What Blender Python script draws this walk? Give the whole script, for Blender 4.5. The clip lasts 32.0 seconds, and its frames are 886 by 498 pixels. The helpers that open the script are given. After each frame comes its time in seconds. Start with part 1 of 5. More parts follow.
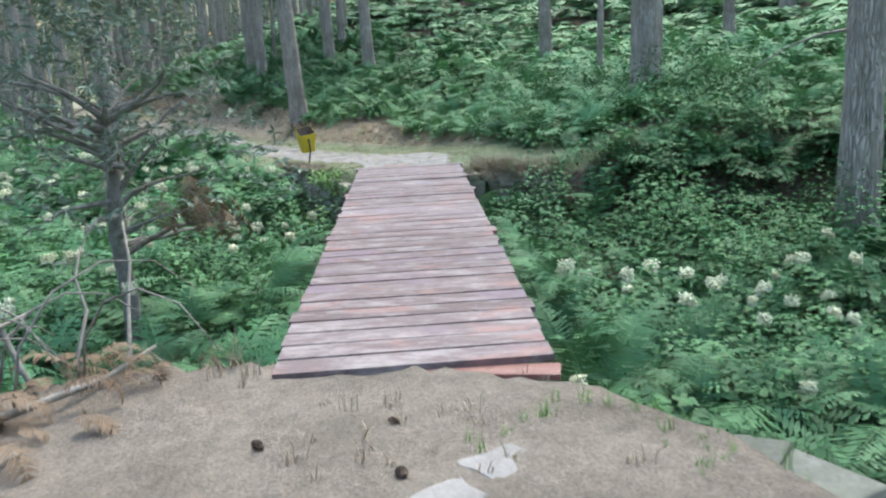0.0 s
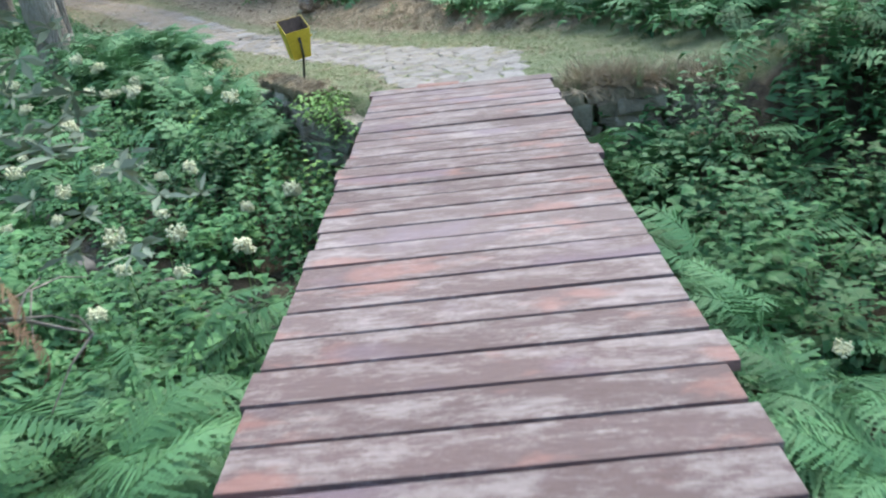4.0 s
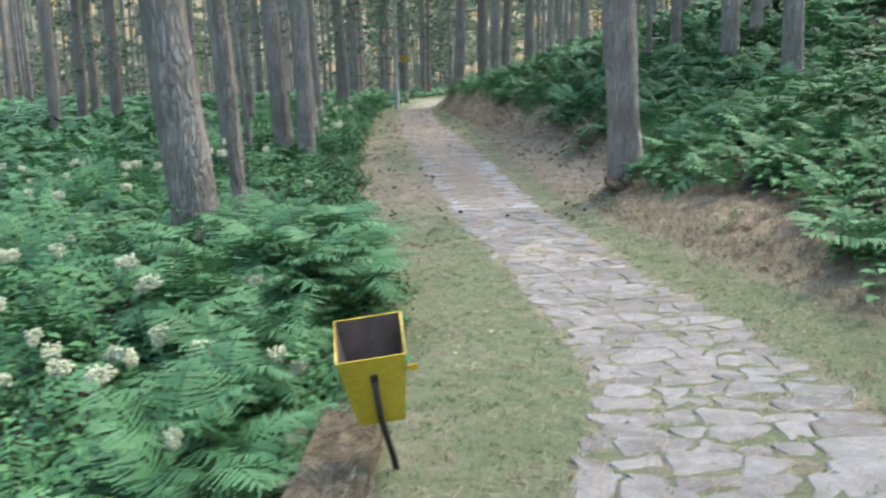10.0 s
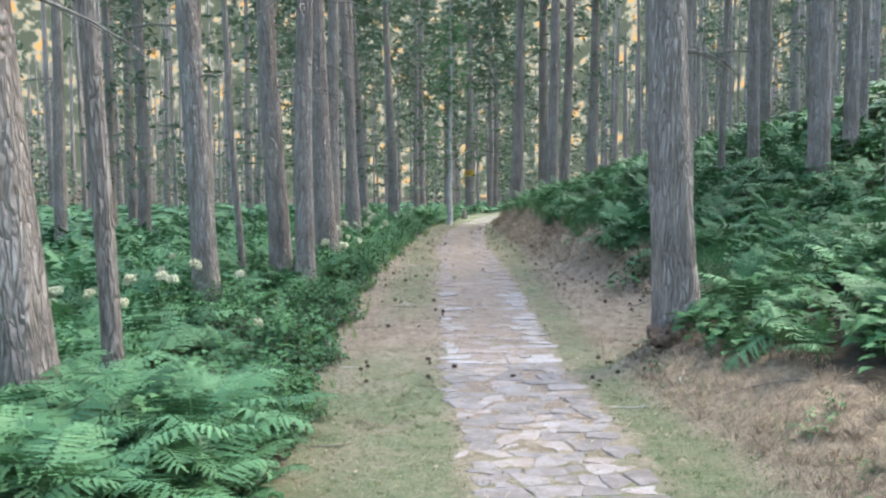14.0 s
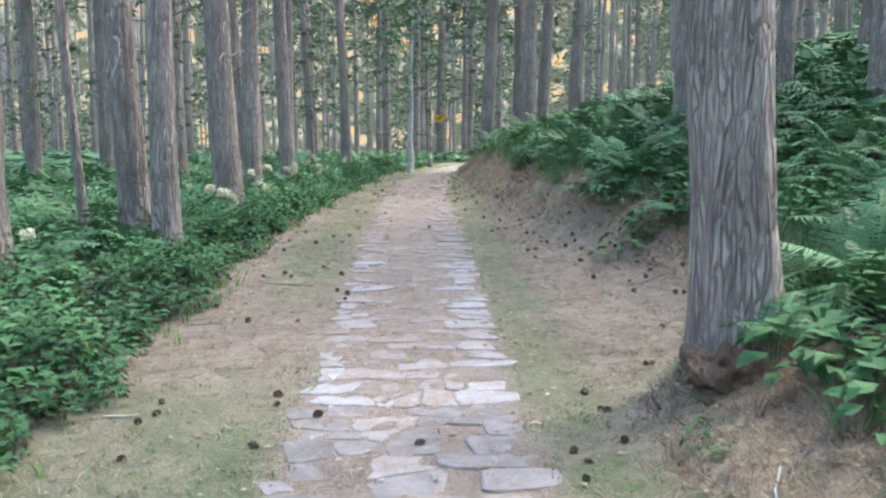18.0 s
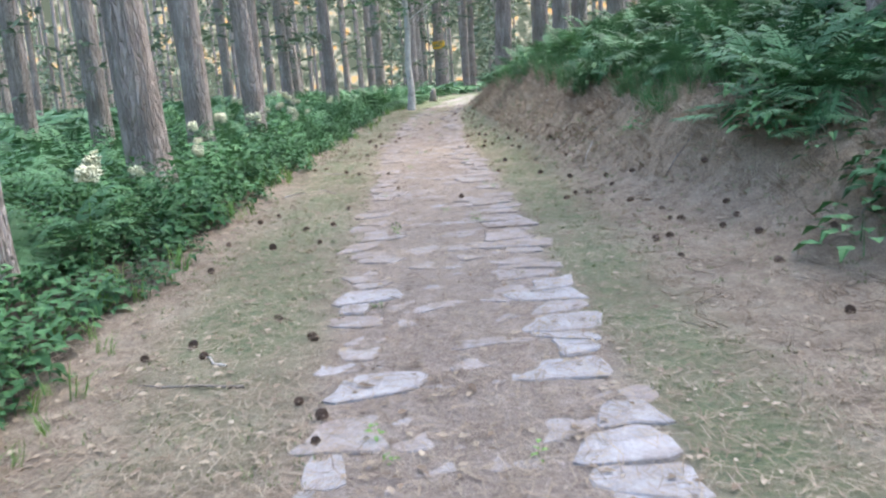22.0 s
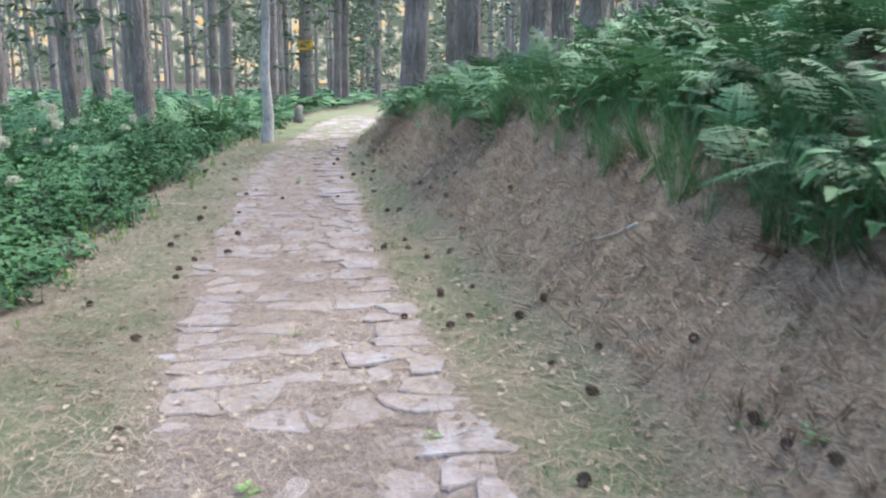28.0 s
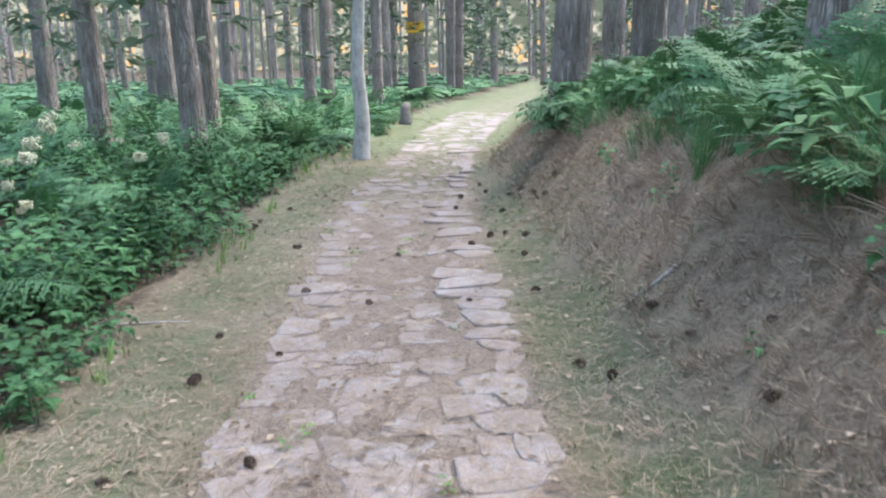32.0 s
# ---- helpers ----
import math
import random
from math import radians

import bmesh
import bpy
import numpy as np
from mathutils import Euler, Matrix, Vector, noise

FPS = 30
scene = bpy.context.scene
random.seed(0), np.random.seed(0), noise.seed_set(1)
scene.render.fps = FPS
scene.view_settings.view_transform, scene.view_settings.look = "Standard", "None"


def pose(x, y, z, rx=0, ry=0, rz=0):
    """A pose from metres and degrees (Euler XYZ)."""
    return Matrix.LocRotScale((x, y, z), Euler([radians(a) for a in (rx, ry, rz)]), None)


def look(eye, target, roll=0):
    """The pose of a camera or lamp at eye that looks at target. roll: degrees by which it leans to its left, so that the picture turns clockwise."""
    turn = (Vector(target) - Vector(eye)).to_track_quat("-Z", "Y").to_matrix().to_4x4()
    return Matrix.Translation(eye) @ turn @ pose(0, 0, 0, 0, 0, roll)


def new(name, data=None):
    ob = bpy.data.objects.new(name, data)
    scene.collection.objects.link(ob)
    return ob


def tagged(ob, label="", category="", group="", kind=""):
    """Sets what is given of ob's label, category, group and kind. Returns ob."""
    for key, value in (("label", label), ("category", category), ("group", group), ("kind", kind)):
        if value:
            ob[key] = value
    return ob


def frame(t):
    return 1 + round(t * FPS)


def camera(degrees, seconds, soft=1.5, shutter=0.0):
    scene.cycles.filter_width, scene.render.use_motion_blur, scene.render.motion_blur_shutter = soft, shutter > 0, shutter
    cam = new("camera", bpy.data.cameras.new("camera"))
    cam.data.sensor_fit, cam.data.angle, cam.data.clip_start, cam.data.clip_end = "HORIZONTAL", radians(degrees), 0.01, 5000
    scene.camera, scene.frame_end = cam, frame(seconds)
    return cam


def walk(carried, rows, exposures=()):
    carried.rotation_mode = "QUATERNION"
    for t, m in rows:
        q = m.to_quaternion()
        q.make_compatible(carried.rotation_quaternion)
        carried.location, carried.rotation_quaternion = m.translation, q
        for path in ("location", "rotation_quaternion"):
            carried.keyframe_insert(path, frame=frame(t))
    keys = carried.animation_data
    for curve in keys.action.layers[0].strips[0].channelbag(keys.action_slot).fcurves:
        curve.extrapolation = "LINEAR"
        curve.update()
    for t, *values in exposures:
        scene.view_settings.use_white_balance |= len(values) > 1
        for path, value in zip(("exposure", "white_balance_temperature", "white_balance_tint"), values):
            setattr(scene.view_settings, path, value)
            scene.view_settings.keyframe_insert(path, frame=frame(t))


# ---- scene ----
# ---- camera and walk ----
cam = camera(53.7, 32.0, soft=2.2, shutter=0.35)
PATH = [
    (0, (-5.93, -10.865, 1.73), (-4.709, -9.342, 1.296), -3.1),
    (0.5, (-5.652, -10.305, 1.755), (-4.431, -8.784, 1.312), -3.2),
    (1, (-5.279, -9.778, 1.721), (-4.045, -8.269, 1.273), -3.5),
    (1.5, (-4.877, -9.216, 1.681), (-3.618, -7.732, 1.22), -3.1),
    (2, (-4.488, -8.757, 1.641), (-3.222, -7.288, 1.152), -3.1),
    (2.5, (-4.111, -8.162, 1.609), (-2.849, -6.696, 1.103), -3.0),
    (3, (-3.758, -7.623, 1.577), (-2.54, -6.137, 1.022), -3.3),
    (3.5, (-3.272, -7.091, 1.532), (-2.138, -5.579, 0.877), -4.7),
    (5.5, (-1.359, -5.09, 1.49), (-0.459, -3.468, 0.741), -8.1),
    (6, (-1.013, -4.579, 1.501), (-0.232, -2.882, 0.787), -7.3),
    (6.5, (-0.742, -4.204, 1.508), (-0.208, -2.395, 0.843), -5.9),
    (7, (-0.451, -3.674, 1.54), (-0.289, -1.783, 0.909), -4.1),
    (7.5, (-0.297, -3.322, 1.562), (-0.516, -1.429, 0.955), -1.6),
    (8, (-0.031, -2.971, 1.572), (-0.372, -1.087, 0.995), -0.7),
    (8.5, (0.317, -2.519, 1.588), (0.146, -0.59, 1.088), 0.5),
    (9, (0.677, -2.113, 1.633), (0.706, -0.166, 1.178), 1.2),
    (9.5, (0.925, -1.734, 1.642), (1.148, 0.206, 1.208), -0.2),
    (10, (1.239, -1.328, 1.67), (1.635, 0.59, 1.264), -1.0),
    (10.5, (1.504, -0.98, 1.652), (2.008, 0.918, 1.275), -0.6),
    (11, (1.739, -0.753, 1.663), (2.365, 1.107, 1.278), -0.1),
    (11.5, (1.998, -0.511, 1.577), (2.757, 1.298, 1.188), 0.8),
    (12, (2.313, 0.083, 1.462), (3.033, 1.909, 1.073), 0.2),
    (12.5, (2.443, 0.39, 1.559), (2.948, 2.293, 1.208), -0.6),
    (13, (2.545, 0.715, 1.638), (2.868, 2.675, 1.402), -0.4),
    (13.5, (2.686, 1.073, 1.668), (2.934, 3.054, 1.549), -0.0),
    (14, (2.863, 1.533, 1.611), (3.087, 3.515, 1.462), -0.1),
    (14.5, (3.112, 1.963, 1.543), (3.33, 3.939, 1.326), -0.0),
    (16.5, (3.683, 3.881, 1.363), (3.897, 5.854, 1.115), 0.1),
    (17, (3.91, 4.641, 1.267), (4.131, 6.613, 1.01), 0.1),
    (17.5, (4.019, 5.279, 1.262), (4.279, 7.245, 1.006), 0.3),
    (18, (4.118, 5.922, 1.233), (4.382, 7.888, 0.978), 0.3),
    (18.5, (4.174, 6.576, 1.157), (4.442, 8.538, 0.875), -0.2),
    (19, (4.254, 7.226, 1.136), (4.521, 9.181, 0.81), -2.4),
    (19.5, (4.239, 7.846, 1.109), (4.502, 9.789, 0.715), -2.8),
    (20, (4.26, 8.474, 1.083), (4.525, 10.416, 0.681), -3.0),
    (20.5, (4.257, 9.107, 1.066), (4.515, 11.049, 0.661), -3.3),
    (21, (4.34, 9.73, 1.053), (4.592, 11.672, 0.644), -3.6),
    (21.5, (4.378, 10.4, 1.058), (4.623, 12.343, 0.652), -3.7),
    (22, (4.419, 10.989, 1.054), (4.669, 12.932, 0.653), -3.8),
    (22.5, (4.463, 11.635, 1.076), (4.711, 13.589, 0.728), -3.6),
    (23, (4.521, 12.278, 1.122), (4.774, 14.244, 0.858), -2.7),
    (23.5, (4.606, 12.917, 1.168), (4.863, 14.887, 0.944), -2.5),
    (24, (4.689, 13.511, 1.16), (4.955, 15.475, 0.89), -2.3),
    (24.5, (4.789, 14.163, 1.121), (5.126, 16.105, 0.78), -2.4),
    (26.5, (4.979, 17.265, 1.245), (5.555, 19.134, 0.825), 1.1),
    (27, (5.088, 17.885, 1.275), (5.666, 19.756, 0.869), 0.9),
    (27.5, (5.2, 18.385, 1.268), (5.792, 20.253, 0.868), 0.8),
    (28, (5.289, 18.982, 1.328), (5.867, 20.854, 0.928), 0.7),
    (28.5, (5.363, 19.574, 1.332), (5.851, 21.472, 0.933), 0.1),
    (29, (5.431, 20.225, 1.344), (5.835, 22.142, 0.942), -0.4),
    (29.5, (5.484, 20.877, 1.332), (5.876, 22.795, 0.926), -0.2),
    (30, (5.603, 21.477, 1.338), (5.993, 23.392, 0.912), -0.3),
    (30.5, (5.71, 22.007, 1.372), (6.087, 23.919, 0.925), -0.5),
    (31, (5.838, 22.494, 1.377), (6.21, 24.405, 0.918), -0.7),
    (31.5, (5.935, 23.133, 1.376), (6.272, 25.05, 0.918), -1.0),
    (32, (6.006, 23.685, 1.39), (6.34, 25.608, 0.951), -0.7),
]
walk(cam, [(t, look(eye, target, roll)) for t, eye, target, roll in PATH], ((0, 2.49, 7160, -3), (4, 2.46, 7160, -3), (7, 2.42, 7260, 2), (8, 2.58, 7260, 3), (9, 2.56, 7260, 1), (10, 2.4, 7280, 0), (12, 2.33, 7310, -1), (13, 2.5, 7210, 3), (14, 2.66, 7160, 5), (17, 2.75, 7110, 7), (20, 2.85, 7100, 8), (24, 2.88, 6980, 10), (27, 2.87, 6850, 10), (30, 2.69, 6850, 9), (32, 2.86, 6950, 9)))

# ---- light ----
SUN_EL, SUN_AZ = 60.0, 65.0     # hazy evening light, the sun behind thin cloud
world = bpy.data.worlds.new("evening_sky")
scene.world = world
world.use_nodes = True
wn = world.node_tree
sky = wn.nodes.new("ShaderNodeTexSky")
sky.sky_type = "NISHITA"
sky.sun_disc = False
sky.sun_elevation = radians(SUN_EL)
sky.sun_rotation = radians(SUN_AZ)
sky.air_density, sky.dust_density, sky.ozone_density = 1.0, 1.5, 1.0
wn.links.new(sky.outputs[0], wn.nodes["Background"].inputs[0])
wn.nodes["Background"].inputs[1].default_value = 0.15
sun = new("sun", bpy.data.lights.new("sun", "SUN"))
sun.data.energy, sun.data.angle, sun.data.color = 0.65, radians(30), (1.0, 0.93, 0.84)
sun.matrix_world = look((0, 0, 30), (-math.sin(radians(SUN_AZ)) * 40, -math.cos(radians(SUN_AZ)) * 40, 30 - 40 * math.tan(radians(SUN_EL))))


# ---- materials ----
def material(name, rough=0.8, metal=0.0):
    m = bpy.data.materials.new(name)
    m.use_nodes = True
    b = m.node_tree.nodes["Principled BSDF"]
    b.inputs["Roughness"].default_value = rough
    b.inputs["Metallic"].default_value = metal
    return m, m.node_tree, b


def node(nt, kind, **values):
    n = nt.nodes.new(kind)
    for key, value in values.items():
        n.inputs[key.replace("_", " ")].default_value = value
    return n


def coordinates(nt, stretch=None, coords="Object", shift=False):
    """Places on the surface, stretched and, with shift, moved by chance from object to object."""
    out = nt.nodes.new("ShaderNodeTexCoord").outputs[coords]
    if shift:
        add = nt.nodes.new("ShaderNodeVectorMath")
        add.operation = "MULTIPLY_ADD"
        add.inputs[1].default_value = (61.0, 37.0, 23.0)
        nt.links.new(nt.nodes.new("ShaderNodeObjectInfo").outputs["Random"], add.inputs[0])
        nt.links.new(out, add.inputs[2])
        out = add.outputs[0]
    if stretch:
        mp = nt.nodes.new("ShaderNodeMapping")
        mp.inputs["Scale"].default_value = stretch
        nt.links.new(out, mp.inputs[0])
        out = mp.outputs[0]
    return out


def noise_tex(nt, scale, detail=4.0, rough=0.6, stretch=None, coords="Object", shift=False):
    n = node(nt, "ShaderNodeTexNoise", Scale=scale, Detail=detail, Roughness=rough)
    nt.links.new(coordinates(nt, stretch, coords, shift), n.inputs["Vector"])
    return n.outputs["Fac"]


def ramp(nt, fac, *stops):
    r = nt.nodes.new("ShaderNodeValToRGB")
    el = r.color_ramp.elements
    while len(el) < len(stops):
        el.new(0.5)
    for e, (p, c) in zip(el, stops):
        e.position, e.color = p, (*c, 1)
    nt.links.new(fac, r.inputs[0])
    return r.outputs[0]


def mix(nt, fac, a, b, how="MIX"):
    m = nt.nodes.new("ShaderNodeMix")
    m.data_type, m.blend_type = "RGBA", how
    for socket, value in ((m.inputs[0], fac), (m.inputs[6], a), (m.inputs[7], b)):
        if isinstance(value, (int, float)):
            socket.default_value = value
        elif isinstance(value, tuple):
            socket.default_value = (*value, 1)
        else:
            nt.links.new(value, socket)
    return m.outputs[2]


def bump(nt, b, height, strength=0.4, distance=0.02):
    n = node(nt, "ShaderNodeBump", Strength=strength, Distance=distance)
    nt.links.new(height, n.inputs["Height"])
    nt.links.new(n.outputs[0], b.inputs["Normal"])


def attribute(nt, name):
    a = nt.nodes.new("ShaderNodeAttribute")
    a.attribute_name = name
    return a.outputs["Fac"]


def rand_island(nt):
    return nt.nodes.new("ShaderNodeNewGeometry").outputs["Random Per Island"]


def rand_object(nt):
    return nt.nodes.new("ShaderNodeObjectInfo").outputs["Random"]


def two_scale(name, dark, mid, light, coarse, fine, rough=0.85, stretch=None, strength=0.4, distance=0.02, vary=None, amount=0.25):
    """A surface in three tones at two scales, with fine relief; vary adds a change from piece to piece."""
    m, nt, b = material(name, rough)
    c = ramp(nt, noise_tex(nt, coarse, 4, 0.6, stretch, "Object", vary == "object"), (0.3, dark), (0.5, mid), (0.7, light))
    f = noise_tex(nt, fine, 6, 0.7, stretch)
    col = mix(nt, 0.35, c, ramp(nt, f, (0.3, tuple(v * 0.45 for v in mid)), (0.7, tuple(min(1, v * 1.5) for v in mid))))
    if vary:
        r = (rand_island if vary == "island" else rand_object)(nt)
        col = mix(nt, amount, col, ramp(nt, r, (0.0, tuple(v * 0.35 for v in mid)), (1.0, tuple(min(1, v * 1.9) for v in light))))
    nt.links.new(col, b.inputs["Base Color"])
    bump(nt, b, f, strength, distance)
    return m


def leaf_material(name, dark, mid, light, rough=0.55, amount=0.0):
    """A thin leaf: part of the light goes through it."""
    m, nt, b = material(name, rough)
    b.inputs["Specular IOR Level"].default_value = 0.22
    c = ramp(nt, attribute(nt, "tone"), (0.0, dark), (0.5, mid), (1.0, light))
    c = mix(nt, 0.4, c, ramp(nt, noise_tex(nt, 0.55, 3), (0.35, dark), (0.65, light)))
    nt.links.new(c, b.inputs["Base Color"])
    tr = nt.nodes.new("ShaderNodeBsdfTranslucent")
    nt.links.new(c, tr.inputs[0])
    ms = nt.nodes.new("ShaderNodeMixShader")
    ms.inputs[0].default_value = 0.13
    nt.links.new(b.outputs[0], ms.inputs[1])
    nt.links.new(tr.outputs[0], ms.inputs[2])
    nt.links.new(ms.outputs[0], nt.nodes["Material Output"].inputs[0])
    return m


FERN = leaf_material("fern_leaf", (0.014, 0.052, 0.02), (0.066, 0.18, 0.08), (0.155, 0.32, 0.155))
BROAD = leaf_material("broad_leaf", (0.014, 0.055, 0.02), (0.056, 0.162, 0.06), (0.125, 0.285, 0.115))
BRIGHT = leaf_material("bright_leaf", (0.09, 0.2, 0.05), (0.16, 0.3, 0.08), (0.24, 0.38, 0.12))
GRASS = leaf_material("grass_blade", (0.115, 0.17, 0.065), (0.2, 0.255, 0.125), (0.31, 0.32, 0.2))
DEADFERN = leaf_material("withered_fern", (0.1, 0.06, 0.04), (0.18, 0.115, 0.075), (0.26, 0.185, 0.13), 0.8)
FLOWER = leaf_material("cream_flower", (0.55, 0.56, 0.38), (0.68, 0.69, 0.5), (0.78, 0.79, 0.63), 0.7)
STRAW = leaf_material("dry_straw", (0.1, 0.066, 0.046), (0.33, 0.255, 0.19), (0.5, 0.42, 0.32), 0.85)
NEEDLES = leaf_material("pine_needles", (0.06, 0.1, 0.065), (0.1, 0.155, 0.1), (0.17, 0.22, 0.14), 0.6)


def bark_material(name, crack, plate, pale):
    """Upright plates parted by dark furrows."""
    m, nt, b = material(name, 0.95)
    place = coordinates(nt, (1, 1, 0.16), "Object", True)
    warp = node(nt, "ShaderNodeTexNoise", Scale=9.0, Detail=3.0)
    add = nt.nodes.new("ShaderNodeVectorMath")
    add.operation = "MULTIPLY_ADD"
    add.inputs[1].default_value = (0.16, 0.16, 0.16)
    nt.links.new(place, warp.inputs["Vector"])
    nt.links.new(warp.outputs["Color"], add.inputs[0])
    nt.links.new(place, add.inputs[2])
    vor = node(nt, "ShaderNodeTexVoronoi", Scale=23.0)
    vor.feature = "DISTANCE_TO_EDGE"
    nt.links.new(add.outputs[0], vor.inputs["Vector"])
    fine = noise_tex(nt, 45, 6, 0.7, (1, 1, 0.35))
    broad = noise_tex(nt, 1.6, 3)
    c = mix(nt, 0.55, ramp(nt, fine, (0.3, tuple(v * 0.6 for v in plate)), (0.7, pale)), ramp(nt, broad, (0.35, tuple(v * 0.75 for v in plate)), (0.65, tuple(v * 1.15 for v in pale))))
    c = mix(nt, 0.16, c, ramp(nt, rand_object(nt), (0.0, (0.16, 0.1, 0.08)), (1.0, (0.44, 0.38, 0.345))))
    furrow = ramp(nt, vor.outputs["Distance"], (0.0, (0.42, 0.42, 0.42)), (0.14, (0.14, 0.14, 0.14)), (0.3, (0, 0, 0)))
    c = mix(nt, furrow, c, crack)
    c = mix(nt, ramp(nt, noise_tex(nt, 17, 5, 0.75, (1, 1, 0.13), "Object", True), (0.4, (0.5, 0.5, 0.5)), (0.54, (0, 0, 0))), c, tuple(v * 1.25 for v in crack))
    nt.links.new(c, b.inputs["Base Color"])
    deep = nt.nodes.new("ShaderNodeMath")
    deep.operation = "MULTIPLY_ADD"
    deep.inputs[1].default_value = 0.25
    nt.links.new(fine, deep.inputs[0])
    nt.links.new(ramp(nt, vor.outputs["Distance"], (0.0, (0, 0, 0)), (0.24, (1, 1, 1))), deep.inputs[2])
    bump(nt, b, deep.outputs[0], 1.0, 0.028)
    return m


BARK = bark_material("pine_bark", (0.13, 0.1, 0.085), (0.4, 0.335, 0.302), (0.62, 0.545, 0.5))
PALEBARK = two_scale("pale_bark", (0.2, 0.19, 0.17), (0.46, 0.45, 0.42), (0.66, 0.65, 0.62), 6, 24, 0.9, (1, 1, 0.5), 0.6, 0.015)
TWIG = two_scale("grey_twig_bark", (0.1, 0.085, 0.075), (0.2, 0.18, 0.165), (0.34, 0.31, 0.29), 14, 60, 0.95)


def plank_material():
    """Old stain worn through to grey wood, with some red left."""
    m, nt, b = material("worn_red_plank", 0.72)
    grain = noise_tex(nt, 30, 6, 0.75, (0.35, 4, 4), "Object", True)
    worn = noise_tex(nt, 3.2, 8, 0.82, (0.8, 2.2, 2.2), "Object", True)
    red = noise_tex(nt, 2.0, 4, 0.6, (1.0, 2, 2), "Object", True)
    base = ramp(nt, grain, (0.3, (0.055, 0.033, 0.036)), (0.7, (0.125, 0.08, 0.086)))
    pale = ramp(nt, grain, (0.3, (0.11, 0.082, 0.088)), (0.7, (0.37, 0.325, 0.335)))
    ruddy = ramp(nt, grain, (0.3, (0.17, 0.066, 0.058)), (0.7, (0.33, 0.16, 0.14)))
    c = mix(nt, ramp(nt, worn, (0.47, (0, 0, 0)), (0.58, (1, 1, 1))), base, pale)
    c = mix(nt, ramp(nt, red, (0.56, (0, 0, 0)), (0.65, (0.75, 0.75, 0.75))), c, ruddy)
    stain = noise_tex(nt, 1.3, 3, 0.6, (1, 1.5, 1.5), "Object", True)
    c = mix(nt, ramp(nt, stain, (0.56, (0, 0, 0)), (0.66, (0.8, 0.8, 0.8))), c, ramp(nt, grain, (0.3, (0.085, 0.055, 0.085)), (0.7, (0.19, 0.14, 0.19))))
    c = mix(nt, 0.3, c, ramp(nt, rand_object(nt), (0.0, (0.07, 0.04, 0.044)), (0.5, (0.14, 0.09, 0.095)), (1.0, (0.24, 0.19, 0.2))))
    nt.links.new(c, b.inputs["Base Color"])
    bump(nt, b, grain, 0.5, 0.006)
    return m


PLANK = plank_material()
REDPLANK = two_scale("red_plank", (0.11, 0.045, 0.04), (0.18, 0.075, 0.066), (0.26, 0.15, 0.135), 5, 40, 0.65, (1, 5, 5), 0.4, 0.006)
STONE = two_scale("path_stone", (0.11, 0.096, 0.09), (0.19, 0.172, 0.168), (0.31, 0.292, 0.294), 7, 45, 0.9, None, 0.8, 0.012, "object", 0.14)


def dusty_stone_material(name, lo, hi):
    """Flagstone under a film of trodden needle dust that leaves pale worn spots free."""
    m, nt, b = material(name, 0.92)
    fine = noise_tex(nt, 45, 6, 0.7)
    film = noise_tex(nt, 3.4, 6, 0.72, None, "Object", True)
    stone = mix(nt, 0.4, ramp(nt, noise_tex(nt, 7, 4), (0.3, (0.25, 0.24, 0.24)), (0.7, (0.42, 0.41, 0.425))), ramp(nt, fine, (0.3, (0.2, 0.19, 0.19)), (0.7, (0.52, 0.51, 0.53))))
    dust = mix(nt, 0.6, ramp(nt, fine, (0.3, (0.13, 0.1, 0.085)), (0.7, (0.4, 0.345, 0.305))), ramp(nt, noise_tex(nt, 11, 5, 0.7), (0.3, (0.2, 0.16, 0.145)), (0.7, (0.39, 0.34, 0.325))))
    c = mix(nt, ramp(nt, film, (lo, (0.05, 0.05, 0.05)), (hi, (1, 1, 1))), stone, dust)
    nt.links.new(c, b.inputs["Base Color"])
    bump(nt, b, fine, 0.9, 0.012)
    return m


DUSTSTONE = dusty_stone_material("dusty_path_stone", 0.32, 0.54)
PALESTONE = dusty_stone_material("pale_path_stone", 0.48, 0.72)
MASONRY = two_scale("wall_stone", (0.07, 0.056, 0.042), (0.185, 0.155, 0.12), (0.46, 0.43, 0.38), 7, 40, 0.95, None, 0.9, 0.03, "object", 0.16)
MOSSTOP = two_scale("mossy_top", (0.06, 0.048, 0.03), (0.14, 0.105, 0.065), (0.27, 0.215, 0.14), 7, 60, 1.0, None, 0.9, 0.03)


# ---- the lie of the land ----
def line(*pairs):
    ys, vs = zip(*pairs)
    return lambda y: np.interp(y, ys, vs)


path_z = line((-12, 0.1), (-0.9, 0.1), (0.5, 0.06), (1.5, 0.0), (2.5, -0.11), (4, -0.26), (5.5, -0.32), (8.5, -0.4), (11, -0.42), (13.5, -0.35), (17, -0.2), (20, -0.15), (24, -0.11), (28, -0.14), (35, 0.0), (44, 0.05), (60, -0.3), (120, -1))
path_x = line((-20, 1.6), (-1.2, 1.8), (-0.6, 1.95), (0.4, 2.5), (1.4, 3.05), (2.4, 3.5), (3.2, 3.82), (4.2, 4.0), (5.5, 4.12), (8, 4.4), (11, 4.6), (13.5, 4.88), (16, 5.13), (18.5, 5.38), (21, 5.68), (25, 6.05), (28, 6.5), (31, 6.95), (33, 7.35), (36, 8.1), (40, 9.3), (44, 10.7), (50, 13), (60, 17), (120, 40))
